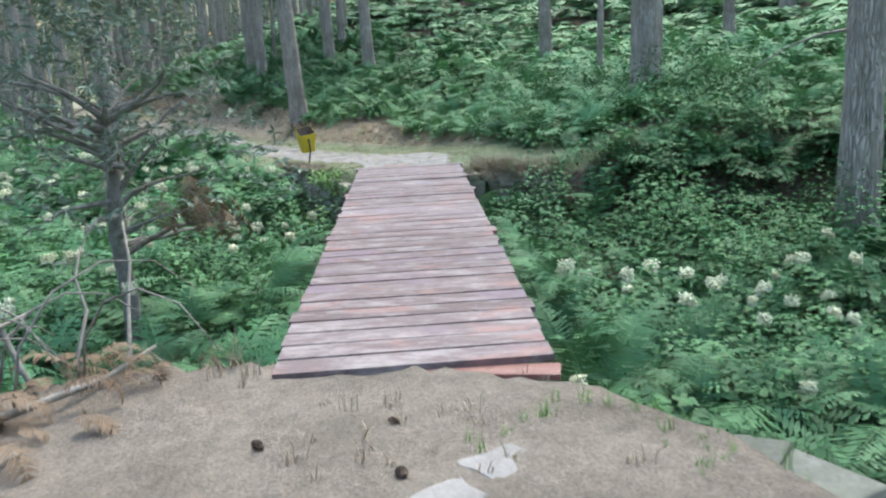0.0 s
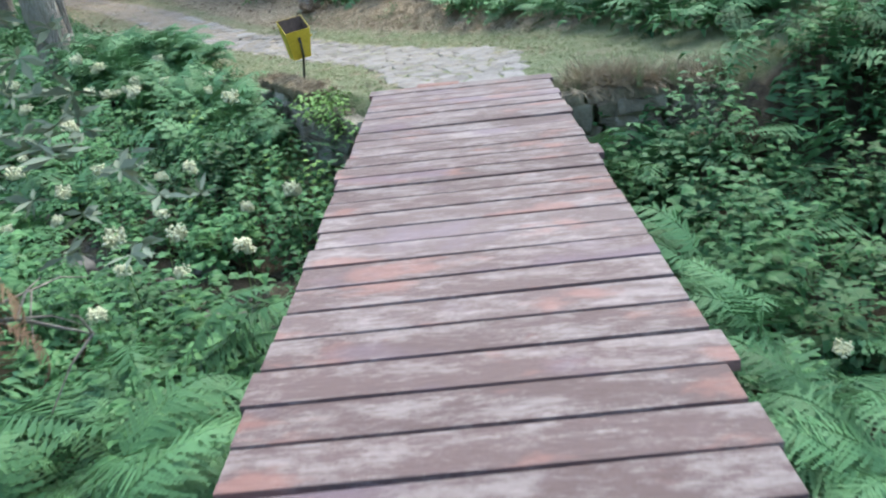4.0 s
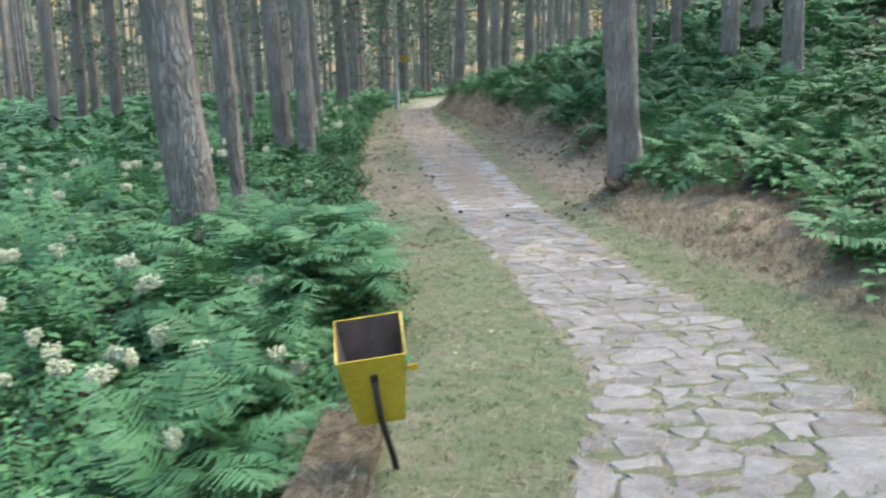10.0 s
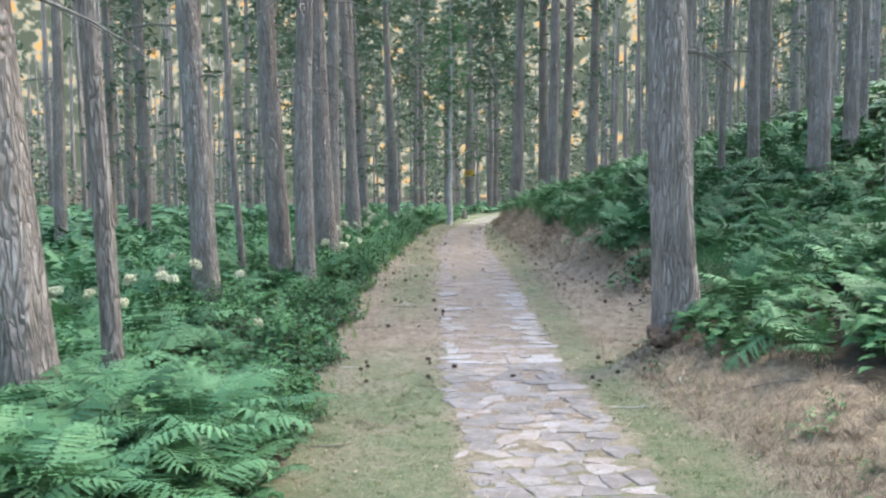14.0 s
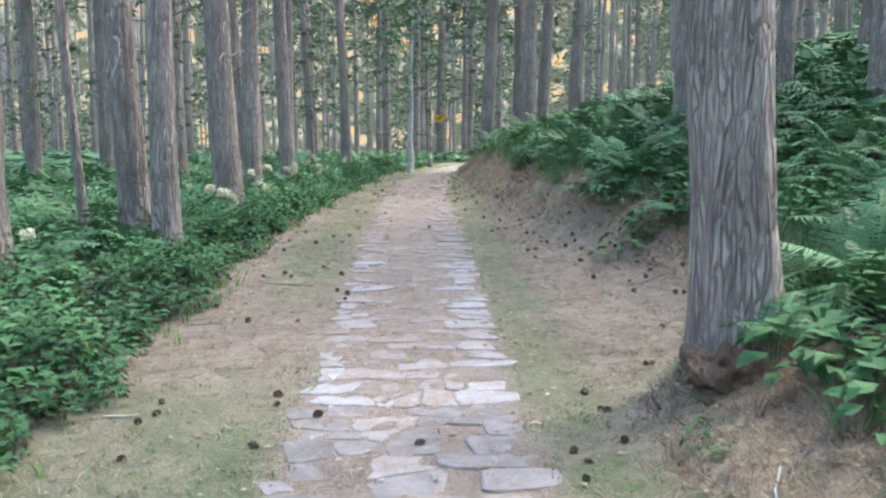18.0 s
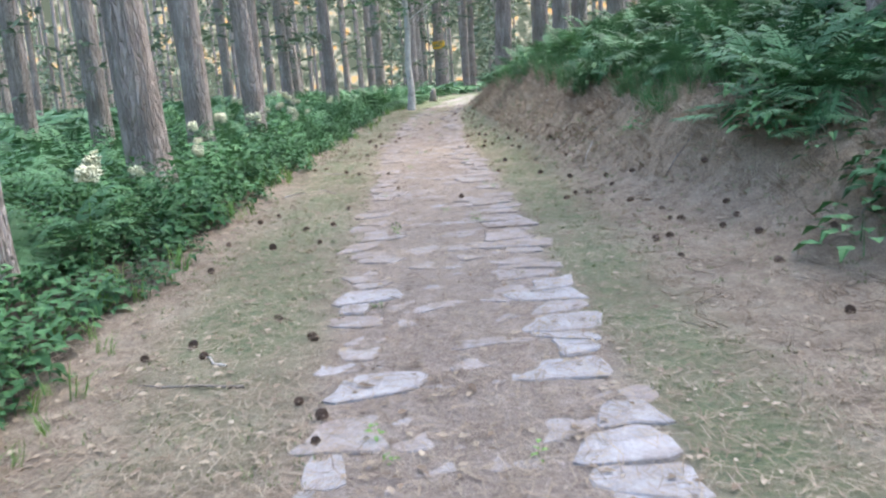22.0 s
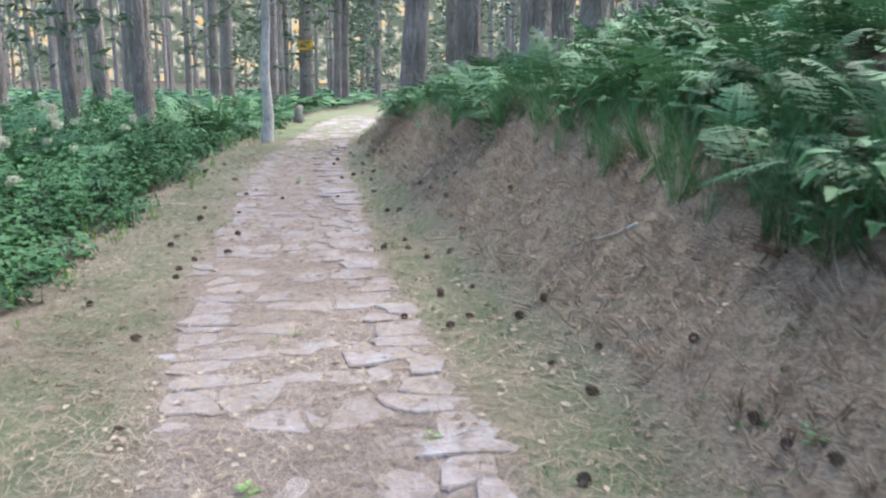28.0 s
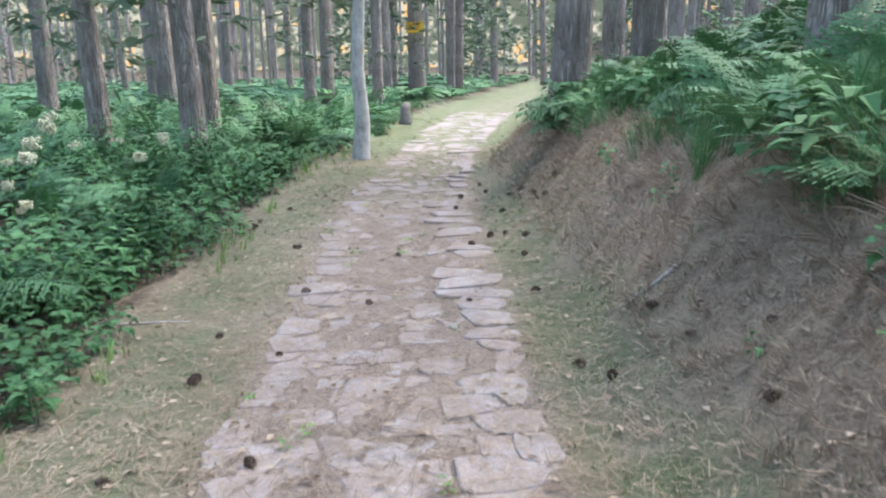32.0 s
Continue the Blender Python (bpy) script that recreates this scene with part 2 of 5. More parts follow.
path_half = line((-0.8, 0.5), (0.4, 0.8), (1.5, 0.85), (2.4, 0.72), (4, 0.66), (6, 0.64), (11, 0.66), (20, 0.67), (28, 0.66), (35, 0.62), (44, 0.7))
bank_left = line((-40, 30), (-12, 12), (-6, 8), (-3, 5.2), (-1.85, 3.45), (-1.1, 2.4), (-0.1, 1.08), (0.87, 1.18), (1.85, 1.4), (2.9, 1.64), (4, 1.85), (5, 2.1), (6, 2.25), (8.7, 2.45), (12, 2.6), (15, 2.95), (20, 3.6), (26.5, 4.5), (33, 5.75), (36, 6.5), (44, 9), (60, 14), (120, 36))
bank_foot = line((-40, 34), (-9.5, 9.5), (-4, 6.0), (-1.8, 4.0), (-0.3, 4.8), (1.5, 5.1), (2.6, 5.55), (4, 5.65), (6, 5.7), (9, 5.72), (10.6, 5.95), (11.5, 6.7), (13, 7.5), (16, 7.75), (18, 7.35), (20, 7.15), (22, 7.2), (24, 7.3), (27.6, 7.7), (30, 7.95), (33.5, 8.35), (37, 9.6), (44, 12.5), (60, 19), (120, 42))
bank_high = line((-8, 0.25), (3, 0.3), (9, 0.5), (13, 0.6), (19, 0.8), (26, 1.15), (32, 0.8), (38, 0.4), (60, 0.2))
hill_rise = line((-2, 0.16), (5, 0.19), (11, 0.28), (40, 0.28))
near_edge = line((-60, 22), (-16, 0.5), (-12, -2.4), (-9.8, -2.85), (-8.9, -2.6), (-8.1, -2.55), (-6.7, -3.45), (-6.1, -4.4), (-5.6, -6.3), (-4.6, -8), (-1.5, -13), (10, -20), (40, -34))
stream_x = line((-40, 14), (-14, 4.5), (-8, 2.2), (-3, 0.3), (-0.4, -0.6), (0.7, -1.0), (1.3, -1.3), (3, -1.35), (4.4, -1.72), (5.5, -2.0), (6.9, -2.6), (8.5, -3.0), (10.5, -3.6), (14, -5.2), (25, -9), (60, -22))
valley_z = line((-23, -1.9), (-4, -1.25), (2, -1.0), (8, -0.6), (12, -0.4), (37, 0.5))


def smooth(v):
    v = np.clip(v, 0, 1)
    return v * v * (3 - 2 * v)


def wobble(x, y):
    """Gentle unevenness, the same everywhere."""
    return (np.sin(x * 1.7 + 0.6 * np.sin(y * 0.9)) * np.sin(y * 1.3 + 0.8 * np.sin(x * 0.7)) * 0.5
            + 0.3 * np.sin(x * 4.1 + y * 2.3) * np.sin(y * 3.7 - x * 1.9) + 0.2 * np.sin(x * 9.3 - y * 4.4) * np.sin(y * 8.1 + x * 3.3))


def height(x, y):
    x, y = np.asarray(x, float), np.asarray(y, float)
    base = path_z(y)
    d = x - bank_foot(y)
    up = bank_high(y) * smooth((d + 0.5) / 1.4) + hill_rise(y) * np.clip(d - 0.8, 0, 9) + 0.3 * np.clip(d - 9.8, 0, 30) + 0.04 * smooth(d + 1.2)
    path_side = base + up + 0.03 * wobble(x * 0.6, y * 0.6) * smooth((np.abs(x - path_x(y)) - 0.8) / 1.5)
    gap = np.abs(x - stream_x(y))
    valley = valley_z(y) + 0.3 * smooth((gap - 0.4) / 1.4) + 0.09 * np.clip(gap - 4, 0, 60) + 0.1 * wobble(x * 0.8, y * 0.8)
    valley = np.where(x > stream_x(y), np.minimum(valley - 0.09 * np.clip(gap - 4, 0, 60), base + 0.02 + 0.1 * wobble(x * 0.8, y * 0.8)), valley)
    wide = np.where(y < 4, 0.16 + 2.2 * smooth((-1.6 - y) / 0.8), 0.16 + 3.3 * smooth((y - 4) / 2.5))
    p = smooth((x - bank_left(y)) / wide + np.where(y < 4, 0.5 + 0.5 * smooth((-1.6 - y) / 0.8), 1.0 * smooth((y - 4) / 2)))
    z = valley + (path_side - valley) * p
    near = 0.13 + 0.04 * wobble(x * 1.4, y * 1.4)
    q = smooth((near_edge(y) - x) / 0.7 + 0.5)
    return z + (near - z) * q


def ground_at(x, y):
    return float(height(x, y))


# ---- building helpers ----
def mesh_object(name, verts, faces, mat, parent=None, smooth_faces=False):
    me = bpy.data.meshes.new(name)
    me.from_pydata(verts, [], faces)
    me.materials.append(mat)
    if smooth_faces:
        me.shade_smooth()
    ob = new(name, me)
    if parent is not None:
        ob.parent = parent
    return ob


def part(name, bm, mat, parent, label="", smooth_faces=False):
    me = bpy.data.meshes.new(name)
    bm.to_mesh(me)
    bm.free()
    me.materials.append(mat)
    if smooth_faces:
        me.shade_smooth()
    ob = new(name, me)
    ob.parent = parent
    if label:
        ob["label"] = label
    return ob


def box(bm, size, m=Matrix(), bevel=0.0):
    r = bmesh.ops.create_cube(bm, size=1.0, matrix=m @ Matrix.Diagonal((*size, 1)))
    if bevel:
        bmesh.ops.bevel(bm, geom=list({e for v in r["verts"] for e in v.link_edges}), offset=bevel, segments=2, affect="EDGES", profile=0.6)


def tube(points, radii, sides=8, rough=0.0, seed=0, cap=True):
    """A tapered limb along points: verts and faces."""
    rng = random.Random(seed)
    verts, faces = [], []
    pts = [Vector(p) for p in points]
    side = Vector((1, 0, 0))
    for i, p in enumerate(pts):
        way = (pts[min(i + 1, len(pts) - 1)] - pts[max(i - 1, 0)]).normalized()
        side = (side - way * side.dot(way))
        side = side.normalized() if side.length > 1e-4 else way.orthogonal().normalized()
        other = way.cross(side)
        for k in range(sides):
            a = 2 * math.pi * k / sides
            r = radii[i] * (1 + rough * rng.uniform(-1, 1))
            verts.append(tuple(p + (side * math.cos(a) + other * math.sin(a)) * r))
    for i in range(len(pts) - 1):
        for k in range(sides):
            a, b = i * sides + k, i * sides + (k + 1) % sides
            faces.append((a, b, b + sides, a + sides))
    if cap:
        faces.append(tuple(range((len(pts) - 1) * sides, len(pts) * sides)))
        faces.append(tuple(reversed(range(sides))))
    return verts, faces


def join(pieces):
    verts, faces = [], []
    for v, f in pieces:
        n = len(verts)
        verts += v
        faces += [tuple(i + n for i in q) for q in f]
    return verts, faces


# ---- ground ----
def spaced(lo, a, b, hi, fine, growth):
    mid = list(np.arange(a, b + 1e-6, fine))
    up, step, v = [], fine, b
    while v < hi:
        step *= growth
        v += step
        up.append(v)
    down, step, v = [], fine, a
    while v > lo:
        step *= growth
        v -= step
        down.append(v)
    return np.array(down[::-1] + mid + up)


def build_ground():
    xs, ys = spaced(-600, -7, 10, 600, 0.11, 1.12), spaced(-600, -13, 32, 600, 0.11, 1.1)
    gx, gy = np.meshgrid(xs, ys)
    gz = height(np.clip(gx, -70, 70), np.clip(gy, -60, 130))
    lat = np.abs(gx - path_x(gy)) / path_half(gy)
    gz += 0.006 * np.sin(gx * 37 + 3 * np.sin(gy * 11)) * np.sin(gy * 41 + gx * 5)
    nx, ny = len(xs), len(ys)
    verts = np.stack([gx, gy, gz], -1).reshape(-1, 3)
    i = np.arange(nx * ny).reshape(ny, nx)
    faces = np.stack([i[:-1, :-1], i[:-1, 1:], i[1:, 1:], i[1:, :-1]], -1).reshape(-1, 4)
    me = bpy.data.meshes.new("ground")
    me.from_pydata(verts.tolist(), [], faces.tolist())
    me.shade_smooth()
    on_path = (gx > bank_left(gy) - 0.45 * (gy < 2)) & (gy > -2.3) & (gx < bank_foot(gy) + 0.9)
    # where grass, bare dirt and leaf mould lie
    grass = np.where(on_path, smooth((lat - 0.95) / 0.3) * smooth((13 - gy) / 4) * smooth((bank_foot(gy) + 0.1 + 0.9 * (gy < 1) - gx) / 0.6), 0)
    grass = np.maximum(grass, np.where(on_path, 0.8 * smooth(1.15 - np.abs(gx - path_x(gy) - path_half(gy) - 0.3) / 0.45) * smooth((gy - 9) / 3), 0))
    grass = np.maximum(grass, np.where(on_path, 0.85 * smooth(1.15 - np.abs(gx - path_x(gy) + path_half(gy) + 0.5) / 0.55) * smooth((gy - 13) / 3), 0))
    grass = np.maximum(grass, np.where(on_path, 0.95 * smooth((gy - 31) / 4), 0))
    grass = np.maximum(grass, np.where(on_path & (lat < 1.0), 0.6 * smooth((9 - gy) / 3), 0))
    grass = np.where(on_path & (gy < 1.2) & (gx > path_x(gy) + path_half(gy) * 0.85), 1.0, grass)
    wild = np.where(on_path | (gx < near_edge(gy) + 0.2), 0.0, 1.0)
    glade = smooth(1.6 - np.hypot((gx - 2.5) / 6.5, (gy - 55) / 9))
    grass, wild = np.maximum(grass, np.minimum(1, 2.5 * glade)), wild * (1 - glade)
    rosy = np.where(on_path, smooth((1.1 - lat) / 0.2), 0) * smooth((gy - 8) / 4) * (1 - 0.7 * smooth((gy - 28) / 7))
    clearing = np.hypot(gx + 4.39, gy + 8.51)
    wild = np.maximum(wild, np.where(gx < near_edge(gy) + 0.2, smooth((clearing - 3.2) / 1.2), 0))
    patchy = np.sin(gx * 2.9 + 1.3 * np.sin(gy * 2.1)) * np.sin(gy * 3.3 + 1.7 * np.sin(gx * 1.7))
    wild = np.maximum(wild, np.where(gx < near_edge(gy) + 0.2, 0.24 + 0.22 * patchy ** 2 + 0.35 * smooth((gx - near_edge(gy) + 0.6) / 0.6), 0))
    rosy = np.maximum(rosy, 0.9 * smooth((near_edge(gy) + 0.1 - gx) / 0.3))
    earth = np.where(on_path, smooth((gx - bank_foot(gy) + 0.25) / 0.5), 0) * smooth((gy - 3) / 3)
    for name, v in (("grass", grass), ("wild", wild), ("rosy", rosy), ("earth", earth)):
        me.attributes.new(name, "FLOAT", "POINT").data.foreach_set("value", v.reshape(-1).astype(np.float32))
    m, nt, b = material("forest_floor", 0.97)
    fine, coarse, mid = noise_tex(nt, 60, 6, 0.75), noise_tex(nt, 1.3, 4), noise_tex(nt, 11, 5, 0.7)
    litter = ramp(nt, fine, (0.37, (0.07, 0.048, 0.034)), (0.5, (0.28, 0.222, 0.168)), (0.62, (0.52, 0.44, 0.34)))
    litter = mix(nt, 0.5, litter, ramp(nt, mid, (0.35, (0.155, 0.115, 0.085)), (0.65, (0.33, 0.28, 0.215))))
    litter = mix(nt, 0.45, litter, ramp(nt, noise_tex(nt, 3.6, 6, 0.72), (0.36, (0.115, 0.08, 0.058)), (0.5, (0.27, 0.215, 0.165)), (0.64, (0.42, 0.365, 0.29))))
    lawn = mix(nt, 0.55, ramp(nt, mid, (0.35, (0.108, 0.133, 0.07)), (0.65, (0.185, 0.2, 0.115))), ramp(nt, fine, (0.35, (0.085, 0.12, 0.055)), (0.65, (0.225, 0.26, 0.145))))
    mould = ramp(nt, mid, (0.3, (0.025, 0.02, 0.014)), (0.7, (0.09, 0.07, 0.045)))
    dust = mix(nt, 0.45, ramp(nt, mid, (0.3, (0.18, 0.135, 0.115)), (0.7, (0.4, 0.33, 0.3))), ramp(nt, fine, (0.37, (0.1, 0.072, 0.06)), (0.62, (0.5, 0.43, 0.39))))
    edge = ramp(nt, coarse, (0.35, (0, 0, 0)), (0.6, (1, 1, 1)))
    g = nt.nodes.new("ShaderNodeMath")
    g.operation = "MULTIPLY"
    nt.links.new(attribute(nt, "grass"), g.inputs[0])
    lift = node(nt, "ShaderNodeMath")
    lift.operation = "ADD"
    lift.inputs[1].default_value = 0.62
    nt.links.new(edge, lift.inputs[0])
    nt.links.new(lift.outputs[0], g.inputs[1])
    g.use_clamp = True
    lawn = mix(nt, 0.35, lawn, ramp(nt, noise_tex(nt, 4.2, 6, 0.7), (0.38, (0.09, 0.12, 0.05)), (0.52, (0.16, 0.18, 0.1)), (0.64, (0.27, 0.235, 0.16))))
    c = mix(nt, g.outputs[0], litter, lawn)
    r = nt.nodes.new("ShaderNodeMath")
    r.operation = "MULTIPLY"
    r.inputs[1].default_value = 0.72
    nt.links.new(attribute(nt, "rosy"), r.inputs[0])
    c = mix(nt, r.outputs[0], c, dust)
    soil = mix(nt, 0.5, ramp(nt, fine, (0.36, (0.055, 0.04, 0.028)), (0.5, (0.29, 0.222, 0.155)), (0.63, (0.56, 0.45, 0.31))), ramp(nt, noise_tex(nt, 4.5, 6, 0.7), (0.35, (0.14, 0.1, 0.068)), (0.65, (0.42, 0.335, 0.24))))
    c = mix(nt, attribute(nt, "earth"), c, soil)
    c = mix(nt, attribute(nt, "wild"), c, mould)
    nt.links.new(c, b.inputs["Base Color"])
    bump(nt, b, mix(nt, 0.5, fine, mid), 1.0, 0.05)
    me.materials.append(m)
    tagged(new("ground", me), "forest floor of needle litter, worn grass and dark leaf mould", "ground", kind="structure")


build_ground()


# ---- trees ----
def pine_trunk(seed, dia, high, lean, turn, near):
    rng = random.Random(seed)
    pts, rad, n = [], [], 40 if near else 22
    for i in range(n):
        f = (i / (n - 1)) ** 1.6
        z = -0.5 + f * (high + 0.5)
        flare = 1 + 0.22 * math.exp(-max(z, 0) / 0.3)
        pts.append((math.cos(turn) * lean * z * (1 - z / high * 0.35) + 0.03 * math.sin(z * 0.7 + seed), math.sin(turn) * lean * z * (1 - z / high * 0.35) + 0.03 * math.cos(z * 0.6 + seed), z))
        rad.append(dia / 2 * flare * (1 - 0.75 * max(z, 0) / high))
    sides = 32 if near else 14
    v, f = tube(pts, rad, sides, 0.0, seed)
    # upright furrows between the bark plates
    out = []
    for k, p in enumerate(v):
        i, a = divmod(k, sides)
        c = Vector(pts[min(i, n - 1)])
        push = 1 + 0.05 * math.sin(a * 1.9 + seed + 0.9 * math.sin(i * 0.7 + a * 0.3)) + 0.03 * math.sin(a * 5.3 + i * 0.35) + rng.uniform(-0.03, 0.03)
        out.append(tuple(c + (Vector(p) - c) * push))
    return out, f


TREES = []


def pine(x, y, dia, lean=0.0, turn=0.0, high=0.0, z=None, bark=None, crown_from=0.5, label="", name="pine_tree"):
    seed = len(TREES) + 11
    rng = random.Random(seed)
    high = high or rng.uniform(13, 19)
    z = ground_at(x, y) if z is None else z
    root = new(name)
    root.location = (x, y, z)
    v, f = pine_trunk(seed, dia, high, lean, turn, -9 < x < 16 and -10 < y < 44)
    t = mesh_object("trunk", v, f, bark or BARK, root, True)
    TREES.append((root, x, y, dia, high, lean, turn))
    tagged(root, label or ("tall grey pine with a bare furrowed trunk among ferns" if dia > 0.22 else "slender young pine with a thin grey trunk"), "tree", "pines of the wood")
    return root


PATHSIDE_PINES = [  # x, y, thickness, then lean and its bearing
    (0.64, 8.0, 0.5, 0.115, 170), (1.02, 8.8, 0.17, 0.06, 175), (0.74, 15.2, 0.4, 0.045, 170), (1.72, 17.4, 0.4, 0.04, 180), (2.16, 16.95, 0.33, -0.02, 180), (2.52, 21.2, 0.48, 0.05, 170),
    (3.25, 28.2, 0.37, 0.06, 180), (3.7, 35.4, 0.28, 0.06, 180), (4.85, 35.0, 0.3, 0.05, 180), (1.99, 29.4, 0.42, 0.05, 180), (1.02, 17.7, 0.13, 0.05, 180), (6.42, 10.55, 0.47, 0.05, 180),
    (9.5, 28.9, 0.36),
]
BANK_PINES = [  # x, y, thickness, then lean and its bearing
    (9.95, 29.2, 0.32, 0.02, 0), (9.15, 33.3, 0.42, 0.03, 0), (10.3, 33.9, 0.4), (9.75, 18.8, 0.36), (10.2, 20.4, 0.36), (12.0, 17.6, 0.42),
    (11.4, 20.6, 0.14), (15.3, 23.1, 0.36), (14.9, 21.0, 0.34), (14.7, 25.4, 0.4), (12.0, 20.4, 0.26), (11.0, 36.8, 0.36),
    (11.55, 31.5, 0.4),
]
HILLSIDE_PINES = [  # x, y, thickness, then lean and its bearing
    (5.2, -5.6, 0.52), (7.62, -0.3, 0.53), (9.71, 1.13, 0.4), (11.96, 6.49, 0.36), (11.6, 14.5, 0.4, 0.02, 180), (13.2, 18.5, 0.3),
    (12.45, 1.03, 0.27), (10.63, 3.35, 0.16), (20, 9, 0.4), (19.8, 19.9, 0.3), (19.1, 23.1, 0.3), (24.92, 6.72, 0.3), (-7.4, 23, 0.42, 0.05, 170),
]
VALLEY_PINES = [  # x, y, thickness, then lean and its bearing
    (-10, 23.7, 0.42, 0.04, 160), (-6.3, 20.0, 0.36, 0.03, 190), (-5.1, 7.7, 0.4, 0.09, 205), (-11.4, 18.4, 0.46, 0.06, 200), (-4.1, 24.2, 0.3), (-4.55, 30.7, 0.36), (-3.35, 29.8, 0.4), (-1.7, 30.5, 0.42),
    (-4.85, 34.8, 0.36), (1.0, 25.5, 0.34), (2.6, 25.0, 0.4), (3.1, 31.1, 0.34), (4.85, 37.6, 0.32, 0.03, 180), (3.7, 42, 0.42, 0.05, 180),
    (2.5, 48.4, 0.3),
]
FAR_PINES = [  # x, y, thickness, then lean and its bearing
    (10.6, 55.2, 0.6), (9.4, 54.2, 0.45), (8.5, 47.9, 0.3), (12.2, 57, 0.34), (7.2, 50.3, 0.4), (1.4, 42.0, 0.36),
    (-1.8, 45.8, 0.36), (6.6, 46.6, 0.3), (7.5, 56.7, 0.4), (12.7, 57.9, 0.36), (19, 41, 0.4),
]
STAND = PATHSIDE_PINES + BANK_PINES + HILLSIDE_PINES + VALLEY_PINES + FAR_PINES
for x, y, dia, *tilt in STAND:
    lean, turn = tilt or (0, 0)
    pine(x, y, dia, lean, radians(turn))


# the wood goes on in all directions
def fill_wood():
    rng = random.Random(5)
    taken = [(x, y) for _, x, y, *_ in TREES]
    tries = 0
    while len(taken) < 260 and tries < 20000:
        tries += 1
        x, y = rng.uniform(-55, 60), rng.uniform(-35, 105)
        if -9 < x < 16 and -16 < y < 40 or bank_left(y) - 1 < x < bank_foot(y) + 1.5 and y < 58 or abs(x - stream_x(y)) < 2:
            continue
        if y > 62 and x < -6 or -3 < x < 7 and 44 < y < 60:
            continue
        if any((x - a) ** 2 + (y - b) ** 2 < 6.5 for a, b in taken):
            continue
        taken.append((x, y))
        pine(x, y, rng.choice((0.18, 0.24, 0.3, 0.36, 0.42)), rng.uniform(0, 0.03), rng.uniform(0, 6.28))


fill_wood()


def far_trunks():
    """The countless thin trunks that close the view, far from the path."""
    rng = random.Random(15)
    pieces, n = [], 0
    while n < 420:
        x, y = rng.uniform(-48, 62), rng.uniform(42, 105)
        if bank_left(y) - 1 < x < bank_foot(y) + 1 or -4 < x < 8 and y < 62:
            continue
        z, h, r, k = ground_at(x, y), rng.uniform(10, 17), rng.uniform(0.06, 0.17), rng.uniform(-0.03, 0.02)
        pieces.append(tube([(x, y, z - 0.4), (x + k * h * 0.5, y, z + h * 0.5), (x + k * h, y, z + h)], (r * 1.1, r * 0.85, r * 0.4), 7, 0.06, n, False))
        n += 1
    v, f = join(pieces)
    tagged(mesh_object("far_trunks", v, f, BARK, None, True), "crowd of thin grey pine trunks far off in the wood", "trees", kind="stuff")


far_trunks()

# ---- footbridge ----
NEAR_L, NEAR_R, FAR_L, FAR_R, DECK = Vector((-3.86, -6.78)), Vector((-2.9, -8.0)), Vector((1.18, -0.12)), Vector((2.36, -1.04)), 0.165
bridge_way = ((FAR_L + FAR_R) / 2 - (NEAR_L + NEAR_R) / 2).normalized()
bridge_side = Vector((bridge_way.y, -bridge_way.x))


def build_bridge():
    root = new("footbridge")
    a, b = (NEAR_L + NEAR_R) / 2, (FAR_L + FAR_R) / 2
    root.location = (*a, DECK)
    long = (b - a).length
    turn = Matrix(((bridge_side.x, bridge_way.x, 0), (bridge_side.y, bridge_way.y, 0), (0, 0, 1)))
    root.rotation_euler = turn.to_euler()
    n = 38
    pitch = long / n
    rng = random.Random(3)
    for i in range(n):
        bm = bmesh.new()
        w = 1.48 + rng.uniform(-0.015, 0.015) + (0.06 if i % 11 == 4 else 0)
        skew = math.tan(radians(1.2 + rng.uniform(-0.4, 0.4)))
        box(bm, (w, pitch - rng.uniform(0.015, 0.026), 0.04), Matrix(), 0.0035)
        for v in bm.verts:
            v.co.y += v.co.x * skew
        ob = part("plank", bm, PLANK, root)
        ob.location = (rng.uniform(-0.008, 0.008), pitch * (i + 0.5), -0.02 + rng.uniform(-0.004, 0.004))
        ob.rotation_euler = (0, rng.uniform(-0.004, 0.004), 0)
    bm = bmesh.new()
    box(bm, (1.0, 0.17, 0.035), Matrix(), 0.004)
    ob = part("plank", bm, REDPLANK, root, "loose board with bright red paint")
    ob.location, ob.rotation_euler = (0.26, 0.0, -0.052), (0, 0, radians(-11))
    bm = bmesh.new()
    box(bm, (0.36, 0.13, 0.03), Matrix(), 0.004)
    ob = part("plank", bm, REDPLANK, root, "short offcut with red paint")
    ob.location, ob.rotation_euler = (-0.2, long + 0.02, -0.012), (0, 0, radians(-6))
    for s in (-0.52, 0.0, 0.52):
        bm = bmesh.new()
        box(bm, (0.2 if s else 0.6, long - 0.1, 0.2), pose(s, long / 2 + 0.1, -0.145), 0.01)
        part("beam", bm, TWIG, root, "dark weathered timber beam")
    tagged(root, "wooden footbridge of worn red-brown planks over a stream", "bridge")


build_bridge()


